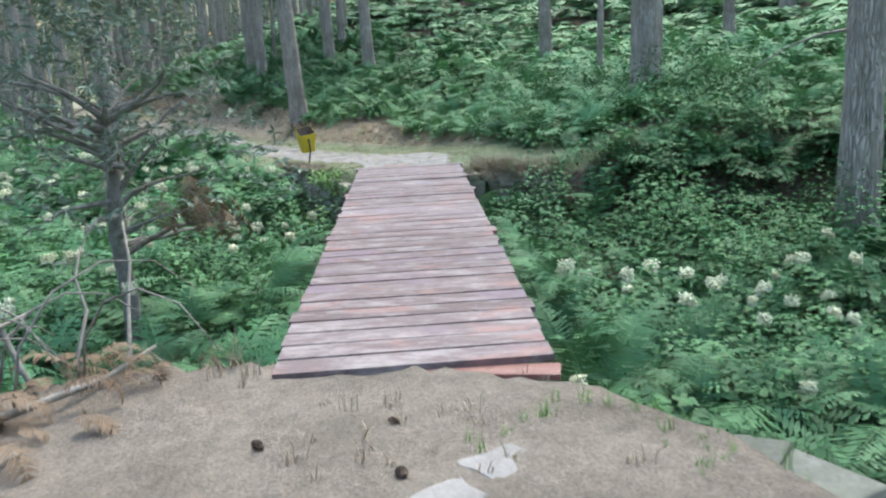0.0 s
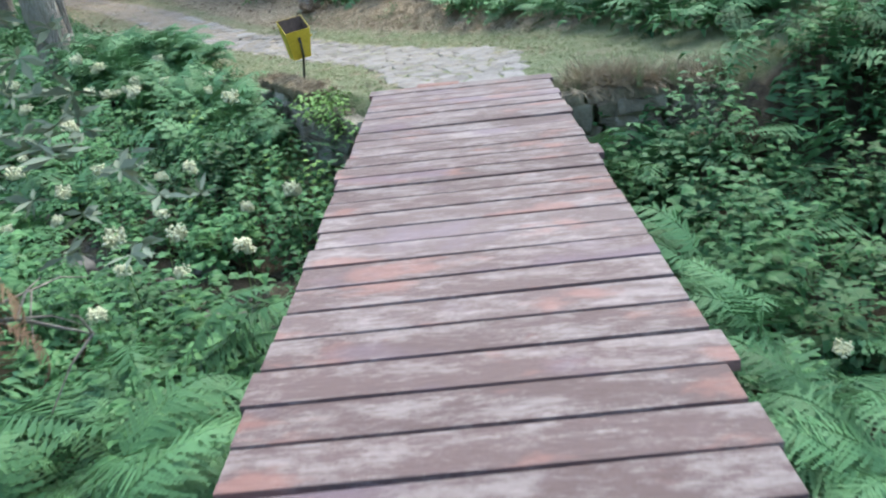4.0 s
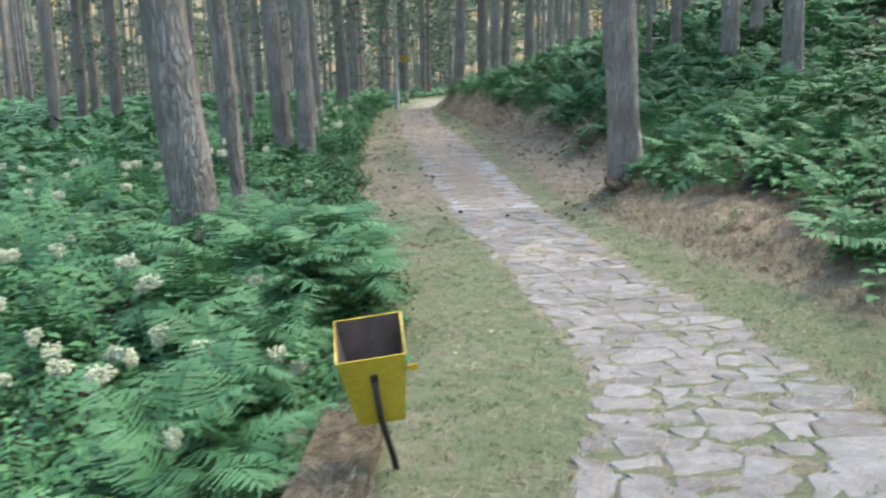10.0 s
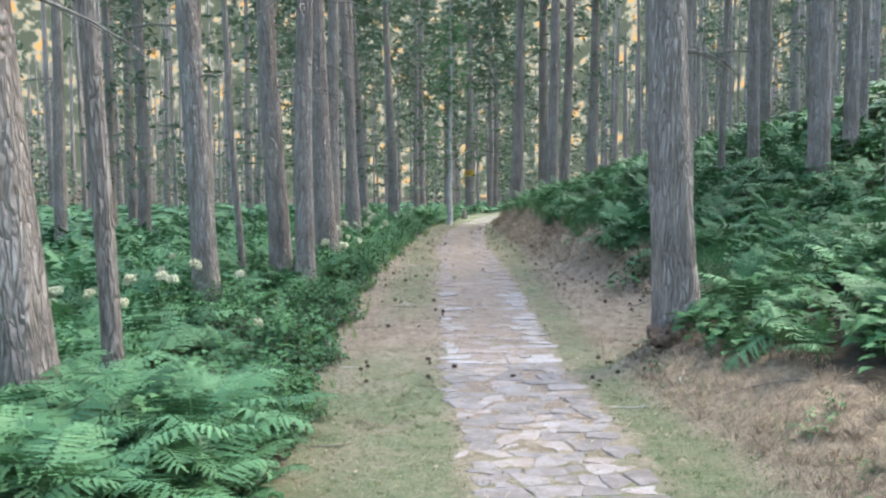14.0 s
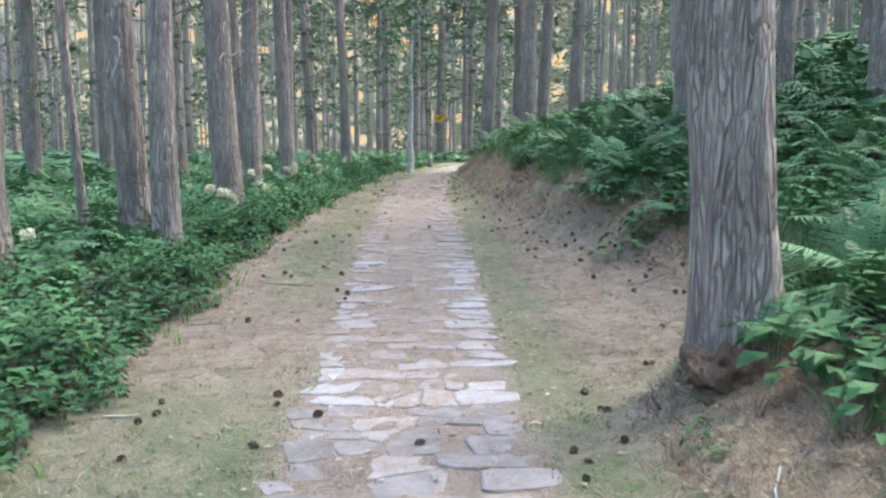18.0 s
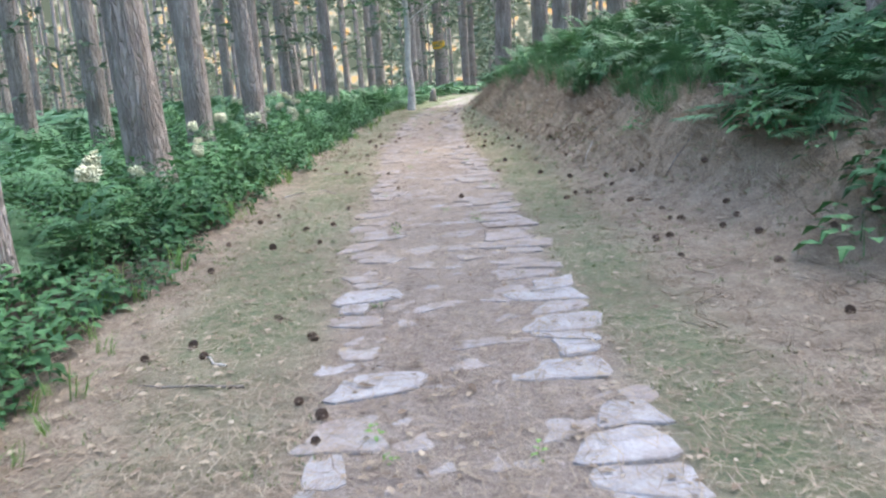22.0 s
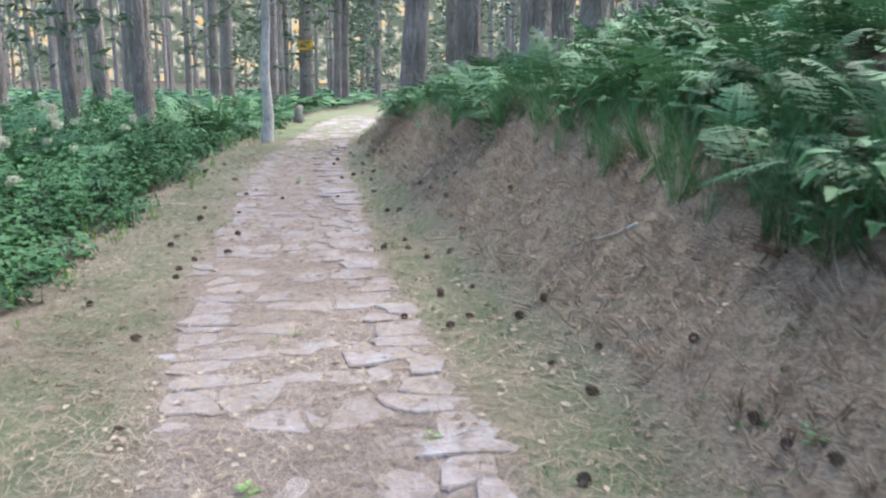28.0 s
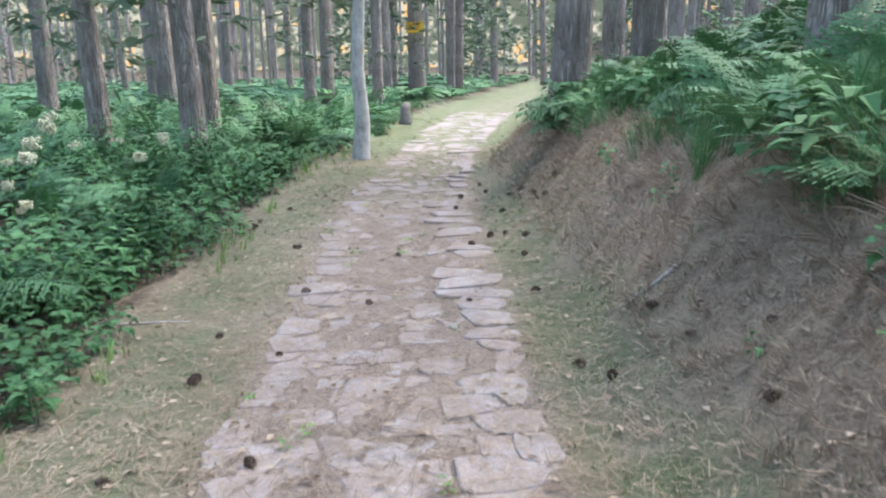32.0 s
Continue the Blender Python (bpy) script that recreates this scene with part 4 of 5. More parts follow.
    x, y = patch(rng, 4, 11, 9, 37, 45, lambda x, y: (x > bank_foot(y) + 0.3) & (x < bank_foot(y) + 0.85) & (clumpy(x, y, 1.1) > 0.4))
    sow("hanging_straw", "withered straw and roots hanging from the lip of the bank", [blades(16, 0.34, 160 + k, 0.45) for k in range(3)], STRAW, (x, y), rng, (0.5, 1.1), (0.9, 1.7))
    x, y = patch(rng, 3, 10, 8, 36, 130, lambda x, y: (x > path_x(y) + path_half(y) + 0.5) & (x < bank_foot(y) + 0.5))
    sow("dry_tufts", "matted straw and needles on the slope beside the path", [blades(7, 0.17, 260 + k, 0.5) for k in range(4)], STRAW, (x, y), rng, (0.4, 1.0), (1.2, 1.62))
    x, y = patch(rng, 1, 8, 10, 36, 70, lambda x, y: (x > bank_left(y) + 0.2) & (x < path_x(y) - path_half(y) - 0.15))
    sow("dry_tufts", "matted straw and needles on the verge beside the path", [blades(6, 0.15, 270 + k, 0.5) for k in range(4)], STRAW, (x, y), rng, (0.4, 0.9), (1.2, 1.6))
    # pale dead leaves and chips on the ground
    x, y = patch(rng, 2, 9, 4, 36, 70, lambda x, y: (x > bank_left(y) + 0.1) & (x < bank_foot(y) + 1.0) & (rng.random(len(x)) < np.where(y < 12, 0.25, 1.0)))
    flake = (np.array([(-0.02, 0, 0.004), (0, -0.011, 0.008), (0.022, 0, 0.006), (0, 0.012, 0.01)]), np.array([(0, 1, 2), (0, 2, 3)]))
    sow("leaf_litter", "small pale dead leaves and bark chips on the ground", [flake], STRAW, (x, y), rng, (0.5, 1.4), (-0.3, 0.3), np.where(rng.random(len(x)) < 0.55, rng.uniform(0, 0.25, len(x)), rng.uniform(0.75, 1, len(x))), 0.03)
    x, y = patch(rng, 4, 11, 4, 37, 26, lambda x, y: (x > bank_foot(y) + 0.0) & (x < bank_foot(y) + 1.0) & (clumpy(x, y, 1.7) > 0.78))
    sow("herb_layer", "small green plants rooted in the earth bank", low, BROAD, (x, y), rng, (0.5, 1.0), (-0.5, 0.5))


grow()


# ---- crowns of the pines ----
def crown_mesh(seed, lo, hi, reach, clumps, needles=7, leaf=1.0):
    rng = np.random.default_rng(seed)
    V, F, T = [], [], []
    for _ in range(clumps):
        f = rng.random() ** 0.8
        z = lo + (hi - lo) * f
        r = reach * (1 - 0.75 * f) * rng.random() ** 0.5
        a = rng.uniform(0, 6.28)
        c = np.array((math.cos(a) * r, math.sin(a) * r, z - 0.12 * r))
        tone = rng.random()
        for _ in range(needles):
            d = rng.normal(size=3) * (1, 1, 0.45)
            d /= np.linalg.norm(d)
            s = np.cross(d, rng.normal(size=3))
            s /= np.linalg.norm(s)
            l, w = rng.uniform(0.3, 0.62) * leaf, rng.uniform(0.04, 0.09) * leaf
            k = len(V)
            V += [c - s * w * 0.3, c + d * l * 0.5 + s * w, c + d * l - np.array((0, 0, 0.1 * l)), c + d * l * 0.5 - s * w]
            F += [(k, k + 1, k + 2), (k, k + 2, k + 3)]
            T += [tone] * 4
    return fast_mesh("crown", np.array(V), np.array(F), NEEDLES, np.array(T))


CROWNS = [crown_mesh(100 + k, 6.5 + 0.5 * k, 17.0, 2.4, 70) for k in range(4)]
BOUGHS = [crown_mesh(200 + k, 1.5, 11.0, 2.0, 170, 8, 0.55) for k in range(4)]


def branch_mesh(seed):
    rng = random.Random(seed)
    l = rng.uniform(0.6, 1.8)
    pts = [(l * f, 0.08 * l * math.sin(f * 4 + seed), 0.1 * l * f - 0.4 * l * f * f) for f in (0, 0.3, 0.6, 0.85, 1)]
    pieces = [tube(pts, (0.024, 0.018, 0.012, 0.008, 0.004), 5, 0.1, seed)]
    for f in (0.4, 0.6, 0.8):
        p = Vector(pts[0]).lerp(Vector(pts[-1]), f) + Vector((0, 0, 0.06))
        pieces.append(tube([p, p + Vector((0.2 * l, rng.uniform(-0.3, 0.3) * l, -0.1 * l))], (0.007, 0.003), 4))
    v, f = join(pieces)
    me = bpy.data.meshes.new("branch")
    me.from_pydata(v, [], f)
    me.materials.append(TWIG)
    return me


BRANCHES = [branch_mesh(300 + k) for k in range(6)]


def dress_trees():
    rng = random.Random(9)
    for k, (root, x, y, dia, high, lean, turn) in enumerate(TREES):
        by_path = k < len(STAND)
        for name, pool in (("crown", CROWNS),) + ((("lower_crown", BOUGHS),) if not by_path and k % 5 < 3 and not (x > 8 and y < 12) or by_path and (y > 29.5 and k % 2 or (x, y) == (1.0, 25.5)) else ()):
            ob = new(name, rng.choice(pool))
            ob.parent = root
            s = high / 17 * (1.0 if name == "crown" else rng.uniform(0.8, 1.3))
            # unseen crowns widened here to cast shade on the crest and right slope
            broad = 1.45 if by_path and (y > 41 or x > 11 and 10 < y < 27) else 1.0
            ob.scale = (s * broad, s * broad, s)
            ob.rotation_euler = (0, 0, rng.uniform(0, 6.28))
            lift = 9 if name == "crown" else 3
            ob.location = (math.cos(turn) * lean * lift, math.sin(turn) * lean * lift, 0)
            tagged(ob, kind="stuff")
        for _ in range(5 if by_path and dia > 0.2 else 0):
            z, a = rng.uniform(2.6, 7.0), rng.uniform(0, 6.28)
            ob = new("branch", rng.choice(BRANCHES))
            ob.parent = root
            r = dia * 0.5 * (1 - 0.75 * z / high) * 0.8
            ob.location = (math.cos(turn) * lean * z + math.cos(a) * r, math.sin(turn) * lean * z + math.sin(a) * r, z)
            ob.rotation_euler = (0, rng.uniform(-0.2, 0.4), a)


dress_trees()


def undergrowth_far():
    """Young conifers and bushes that close the view between the far trunks."""
    rng = np.random.default_rng(12)
    V, F, T, base = [], [], [], 0
    for _ in range(420):
        a = rng.uniform(0, 6.28)
        r = rng.uniform(34, 80)
        x, y = 3 + math.cos(a) * r, 18 + math.sin(a) * r * 1.15
        if -4 < x < 8 and y > 40 or y < -25 and abs(x) < 3:
            continue
        z0, h, w = ground_at(np.clip(x, -70, 70), np.clip(y, -60, 130)), rng.uniform(3, 9), rng.uniform(1.0, 2.4)
        n = 170
        f = rng.random(n)
        rr = w * (1 - f * 0.8) * rng.random(n) ** 0.5
        aa = rng.uniform(0, 6.28, n)
        c = np.stack([x + np.cos(aa) * rr, y + np.sin(aa) * rr, z0 + h * f], -1)
        d = rng.normal(size=(n, 3)) * (1, 1, 0.4)
        d /= np.linalg.norm(d, axis=1)[:, None]
        s = np.cross(d, rng.normal(size=(n, 3)))
        s /= np.linalg.norm(s, axis=1)[:, None]
        l = rng.uniform(0.25, 0.6, n)[:, None]
        q = np.stack([c, c + d * l * 0.5 + s * 0.08, c + d * l, c + d * l * 0.5 - s * 0.08], 1).reshape(-1, 3)
        V.append(q)
        k = (np.arange(n) * 4 + base)[:, None]
        F.append(np.concatenate([k + (0, 1, 2), k + (0, 2, 3)]))
        T.append(np.repeat(rng.random(n) * 0.6 + 0.4 * rng.random(), 4))
        base += 4 * n
    tagged(new("far_thicket", fast_mesh("far_thicket", np.concatenate(V), np.concatenate(F), NEEDLES, np.concatenate(T))), "young conifers between the far trunks of the wood", "thicket", kind="stuff")


undergrowth_far()


# ---- added backdrop: dim wood, sky gaps and sunlit patches painted as glow ----
def build_backdrop():
    n, R = 48, 150
    verts = [(3 + math.cos(2 * math.pi * k / n) * R, 20 + math.sin(2 * math.pi * k / n) * R, z) for k in range(n) for z in (-12, 46)]
    faces = [(2 * k, 2 * ((k + 1) % n), 2 * ((k + 1) % n) + 1, 2 * k + 1) for k in range(n)]
    m, nt, b = material("painted_evening_glow", 1.0)
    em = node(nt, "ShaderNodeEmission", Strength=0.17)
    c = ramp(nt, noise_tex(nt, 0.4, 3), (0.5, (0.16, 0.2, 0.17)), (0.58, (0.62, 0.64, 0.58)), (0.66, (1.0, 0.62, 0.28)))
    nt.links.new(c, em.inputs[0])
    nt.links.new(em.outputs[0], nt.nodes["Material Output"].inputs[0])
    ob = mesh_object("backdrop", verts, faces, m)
    tagged(ob, "glowing backdrop painted with hazy warm evening light behind the trees", "backdrop", kind="structure")


build_backdrop()


# ---- bin ----
YELLOW = two_scale("yellow_paint", (0.4, 0.28, 0.02), (0.52, 0.37, 0.03), (0.6, 0.44, 0.06), 6, 40, 0.5, None, 0.25, 0.004)
RUST = two_scale("rusty_inside", (0.07, 0.05, 0.04), (0.13, 0.09, 0.075), (0.2, 0.14, 0.11), 6, 40, 0.85)
BLACKIRON = two_scale("black_iron", (0.012, 0.012, 0.012), (0.022, 0.022, 0.022), (0.05, 0.045, 0.04), 8, 50, 0.5)


def build_bin():
    root = new("litter_bin")
    z0 = ground_at(1.72, 2.3)
    root.location, root.scale = (1.74, 2.27, z0 - 0.02), (0.85, 0.85, 0.85)
    root.rotation_euler = (radians(6), radians(-7), radians(-8))
    wt, dt, wb, db, lo, hi_f, hi_b, th = 0.165, 0.12, 0.115, 0.085, 0.42, 0.78, 0.9, 0.006
    y0 = -0.12

    def shell(i):
        return [(-wb + i, y0 - db + i, lo + i), (wb - i, y0 - db + i, lo + i), (wb - i, y0 + db - i, lo + i), (-wb + i, y0 + db - i, lo + i),
                (-wt + i, y0 - dt + i, hi_f), (wt - i, y0 - dt + i, hi_f), (wt - i, y0 + dt - i, hi_b), (-wt + i, y0 + dt - i, hi_b)]

    sides = [(0, 1, 5, 4), (1, 2, 6, 5), (2, 3, 7, 6), (3, 0, 4, 7), (3, 2, 1, 0)]
    body = mesh_object("body", shell(0.0), sides, YELLOW, root)
    body["label"] = "yellow painted sheet-metal body"
    inner = mesh_object("lining", shell(th), [tuple(reversed(f)) for f in sides], RUST, root)
    inner["label"] = "dark rusty inside"
    o, n = shell(-0.004), shell(th)
    rim = o[4:] + n[4:]
    rim = [(x, y, z + 0.002) for x, y, z in rim]
    r = mesh_object("rim", rim, [(k, (k + 1) % 4, 4 + (k + 1) % 4, 4 + k) for k in range(4)], YELLOW, root)
    v, f = tube([(0.02, 0.06, -0.12), (0.015, -0.02, 0.12), (0.0, y0 - db - 0.04, 0.46), (0.0, y0 - dt - 0.012, 0.66)], (0.018, 0.017, 0.016, 0.014), 10)
    mesh_object("post", v, f, BLACKIRON, root, True)["label"] = "bent black iron post"
    bm = bmesh.new()
    box(bm, (0.035, 0.02, 0.05), pose(0.0, y0 - dt + 0.005, 0.67), 0.004)
    part("bracket", bm, BLACKIRON, root)
    bm = bmesh.new()
    box(bm, (0.05, 0.012, 0.03), pose(wt + 0.02, y0 - 0.02, 0.66), 0.003)
    part("hinge", bm, YELLOW, root)
    tagged(root, "yellow tapered metal litter bin leaning on a black post", "litter bin")


build_bin()


# ---- sign on a far pine ----
def build_sign():
    root = new("trail_sign")
    root.location = (10.52, 54.86, 2.25)
    root.rotation_euler = (0, 0, radians(4))
    orange = two_scale("orange_sign", (0.7, 0.34, 0.02), (0.8, 0.42, 0.03), (0.85, 0.5, 0.06), 5, 30, 0.5)
    bm = bmesh.new()
    box(bm, (0.62, 0.02, 0.36), pose(0, 0, 0, 0, -3), 0.006)
    part("board", bm, orange, root)
    dark = two_scale("sign_lettering", (0.1, 0.06, 0.02), (0.16, 0.1, 0.04), (0.22, 0.14, 0.06), 5, 30, 0.6)
    for k, w in enumerate((0.44, 0.36, 0.4)):
        bm = bmesh.new()
        box(bm, (w, 0.004, 0.03), pose(-0.02, -0.0125, 0.08 - 0.08 * k, 0, -3))
        part("text_bar", bm, dark, root)
    tagged(root, "small orange-yellow board nailed to a pine trunk", "sign")


build_sign()


# ---- pale young tree and stump by the path ----
def build_pale_tree():
    root = new("young_tree")
    z = ground_at(6.95, 35.4)
    root.location = (6.95, 35.4, z)
    pts = [(0.0, 0, -0.3), (0, 0, 0.05), (0.03, 0, 0.5), (-0.02, 0, 1.2), (0.04, 0.02, 2.2), (0.0, 0, 3.4), (0.08, 0, 5.5), (0.05, 0, 8)]
    v, f = tube(pts, (0.15, 0.12, 0.095, 0.085, 0.075, 0.065, 0.045, 0.02), 12, 0.05, 4)
    mesh_object("trunk", v, f, PALEBARK, root, True)
    for k, (z, a, l) in enumerate(((2.4, 0.6, 1.2), (2.8, 3.4, 1.4), (3.3, 5.2, 1.1), (3.9, 1.9, 1.3), (4.6, 4.1, 1.0))):
        p = [(0.04 + math.cos(a) * l * s, math.sin(a) * l * s, z + 0.55 * l * s) for s in (0, 0.5, 1)]
        v, f = tube(p, (0.025, 0.015, 0.006), 6, 0.1, k)
        mesh_object("branch", v, f, PALEBARK, root, True)
    me = crown_mesh(77, 2.6, 8.0, 1.7, 420, 8, 0.3)
    me.materials[0] = BROAD
    ob = new("crown", me)
    ob.parent = root
    tagged(ob, kind="stuff")
    tagged(root, "slender pale-barked young tree at the edge of the path", "tree")
    s = new("stump")
    s.location = (8.25, 40.7, ground_at(8.25, 40.7))
    v, f = tube([(0, 0, -0.1), (0, 0, 0.1), (0.01, 0, 0.3), (0.05, 0, 0.42)], (0.14, 0.12, 0.1, 0.05), 12, 0.12, 8)
    mesh_object("stump_wood", v, f, TWIG, s, True)
    tagged(s, "short dark broken stump beside the path", "stump")


build_pale_tree()


# ---- decayed root stump at the foot of the pine by the bank ----
def build_root_burl():
    x, y = 6.2, 10.15
    root = new("tree_root")
    root.location = (x, y, ground_at(x, y))
    rotten = two_scale("rotten_wood", (0.08, 0.055, 0.04), (0.2, 0.14, 0.1), (0.4, 0.3, 0.225), 12, 60, 0.95, (1, 1, 0.4), 1.0, 0.04)
    rng = random.Random(6)
    for k, (px, py, pz, r) in enumerate(((0.0, 0.0, 0.07, 0.14), (0.15, -0.02, 0.05, 0.12), (-0.1, 0.1, 0.06, 0.11), (0.27, 0.0, 0.0, 0.1))):
        bm = bmesh.new()
        bmesh.ops.create_icosphere(bm, subdivisions=3, radius=r, matrix=pose(px, py, pz, rng.uniform(-30, 30), 0, rng.uniform(0, 180)) @ Matrix.Diagonal((1.15, 0.8, 0.9, 1)))
        for v in bm.verts:
            c = v.co - Vector((px, py, pz))
            v.co += c.normalized() * (0.09 * noise.noise(v.co * 11) + 0.05 * noise.noise(v.co * 30))
        part("root_burl", bm, rotten, root)
    for k, (a, l) in enumerate(((-0.3, 0.5), (0.6, 0.6), (-1.7, 0.35))):
        p = [(0.05 + math.cos(a) * l * s, 0.1 + math.sin(a) * l * s, 0.09 * (1 - s) ** 1.6 - 0.03) for s in (0.05, 0.35, 0.7, 1.0)]
        v, f = tube(p, (0.06, 0.045, 0.03, 0.012), 8, 0.15, k)
        mesh_object("root", v, f, rotten, root, True)
    tagged(root, "crumbling brown root stump at the foot of a pine", "tree root")


build_root_burl()


# ---- pine cones ----
def build_cones():
    brown = two_scale("cone_scales", (0.05, 0.03, 0.022), (0.1, 0.065, 0.048), (0.17, 0.12, 0.09), 20, 90, 0.9)
    V, F = [], []
    rows = 6
    for r in range(rows):
        z = -0.028 + 0.058 * r / (rows - 1)
        rad = 0.027 * math.sin(math.pi * (0.16 + 0.72 * r / (rows - 1))) ** 0.8
        for k in range(7):
            a = 2 * math.pi * (k + 0.5 * (r % 2)) / 7
            c, s = math.cos(a), math.sin(a)
            n = len(V)
            V += [(c * rad * 0.35, s * rad * 0.35, z - 0.006), (c * rad - s * 0.009, s * rad + c * 0.009, z + 0.004), (c * rad * 1.15, s * rad * 1.15, z + 0.008), (c * rad + s * 0.009, s * rad - c * 0.009, z + 0.004), (c * rad * 0.5, s * rad * 0.5, z + 0.008)]
            F += [(n, n + 3, n + 2), (n, n + 2, n + 1), (n + 1, n + 2, n + 4), (n + 2, n + 3, n + 4)]
    me = bpy.data.meshes.new("pine_cone")
    me.from_pydata(V, [], F)
    me.materials.append(brown)
    rng = random.Random(21)
    spots = []
    while len(spots) < 160:
        y = rng.uniform(9.5, 33)
        if rng.random() < 0.68:
            x = bank_foot(y) - 0.28 + rng.gauss(0, 0.27)
            if abs(y - 16) < 2 and rng.random() < 0.5:
                x -= rng.uniform(0, 0.7)
        else:
            x = rng.uniform(bank_left(y) + 0.25, path_x(y) - path_half(y) + 0.15)
        if rng.random() < 0.03:
            x = path_x(y) + rng.uniform(-0.5, 0.5)
        spots.append((float(x), y))
    spots += [(-4.4, -7.62), (-4.82, -7.95), (-3.87, -7.88), (-4.13, -8.29), (-5.19, -7.78)]
    for x, y in spots:
        ob = new("pine_cone", me)
        k = rng.uniform(0.6, 0.95)
        ob.matrix_world = pose(x, y, ground_at(x, y) + 0.02 * k, rng.uniform(60, 110), 0, rng.uniform(0, 360)) @ Matrix.Diagonal((k, k, k, 1))
        tagged(ob, "dark open pine cone lying on the needle litter", "pine cone", "fallen pine cones")


build_cones()


def build_twigs():
    """Fallen twigs on the verges."""
    rng = random.Random(33)
    for k in range(26):
        y = rng.uniform(7, 33)
        x = float(bank_foot(y)) - rng.uniform(-0.5, 0.5) if k % 3 else float(bank_left(y)) + rng.uniform(0.2, 0.9)
        a, l = rng.uniform(0, 3.14), rng.uniform(0.15, 0.55)
        p = []
        for f in (-0.5, -0.15, 0.2, 0.5):
            px, py = x + math.cos(a) * l * f + rng.uniform(-0.02, 0.02), y + math.sin(a) * l * f + rng.uniform(-0.02, 0.02)
            p.append((px, py, ground_at(px, py) + 0.012))
        v, f = tube(p, (0.007, 0.006, 0.005, 0.003), 6, 0.15, k)
        tagged(mesh_object("fallen_twig", v, f, TWIG if k % 2 else PALEBARK, None, True), "thin dry fallen twig on the needle litter", "twig", "fallen twigs beside the path")


build_twigs()


# ---- meadow flowers ----
def build_flowers():
    rng = np.random.default_rng(31)
    heads = []
    for s in range(3):
        V, F = [], []
        for _ in range(110):
            a, r = rng.uniform(0, 6.28), rng.random() ** 0.5
            z = rng.uniform(-0.055, 0.06)
            w = 0.06 * (1 - abs(z) * 6) + 0.02 + 0.03 * rng.random()
            c = np.array((math.cos(a) * r * w, math.sin(a) * r * w, z))
            q = rng.uniform(0.013, 0.027)
            n = len(V)
            V += [c + np.array(d) * q for d in ((1, 0, 0.4), (-0.5, 0.85, 0.1), (-0.5, -0.85, -0.2), (0, 0.1, 1.1))]
            F += [(n, n + 1, n + 3), (n + 1, n + 2, n + 3), (n + 2, n, n + 3), (n, n + 2, n + 1)]
        heads.append(fast_mesh("flower_head", np.array(V), np.array(F), FLOWER, rng.random(len(V))))
    v, f = tube([(0, 0, -0.75), (0.01, 0, 0.2), (0, 0.01, 0.62)], (0.005, 0.004, 0.003), 5)
    stem = bpy.data.meshes.new("stem")
    stem.from_pydata(v, [], f)
    stem.materials.append(BRIGHT)
    spots = []
    for cx, cy, sx, sy, n in ((-1.42, 5.84, 1.5, 1.8, 34), (-3.17, 10.92, 2.0, 2.2, 62), (-1.5, 0.9, 1.2, 1.6, 26), (0.6, 4.8, 0.5, 0.9, 12), (1.9, -5.6, 1.3, 1.0, 14), (0.5, -5.9, 0.8, 0.7, 10), (-0.8, -7.5, 0.7, 0.5, 4), (-3.42, -1.86, 0.8, 1.2, 10),
                              (3.2, 25.5, 0.6, 2.2, 14), (3.6, 31.5, 0.8, 1.5, 14), (0.4, 13, 0.5, 1.2, 6), (2.6, 20, 0.4, 1.5, 5)):
        while n > 0:
            x, y = rng.normal(cx, sx), rng.normal(cy, sy)
            if x < bank_left(y) - 0.15 and x > near_edge(y) + 0.2 and not in_bridge(x, y, 0.1):
                spots.append((x, y))
                n -= 1
    for x, y in spots:
        root = new("meadowsweet")
        k = rng.uniform(0.5, 0.9)
        root.matrix_world = pose(x, y, ground_at(x, y) + (0.32 if y < 3 else 0.12), rng.uniform(-8, 8), rng.uniform(-8, 8), rng.uniform(0, 360)) @ Matrix.Diagonal((k, k, k, 1))
        a = new("stem", stem)
        a.parent = root
        b = new("flower_head", heads[int(rng.integers(3))])
        b.parent = root
        b.location = (0, 0.01, 0.66)
        tagged(b, kind="stuff")
        if rng.random() < 0.5:
            c = new("flower_head", heads[int(rng.integers(3))])
            c.parent = root
            c.location, c.scale = (0.05, -0.04, 0.6), (0.7, 0.7, 0.7)
            tagged(c, kind="stuff")
        tagged(root, "tall stem with creamy white flower plumes above the ferns", "flower", "cream flowers in the undergrowth")


build_flowers()


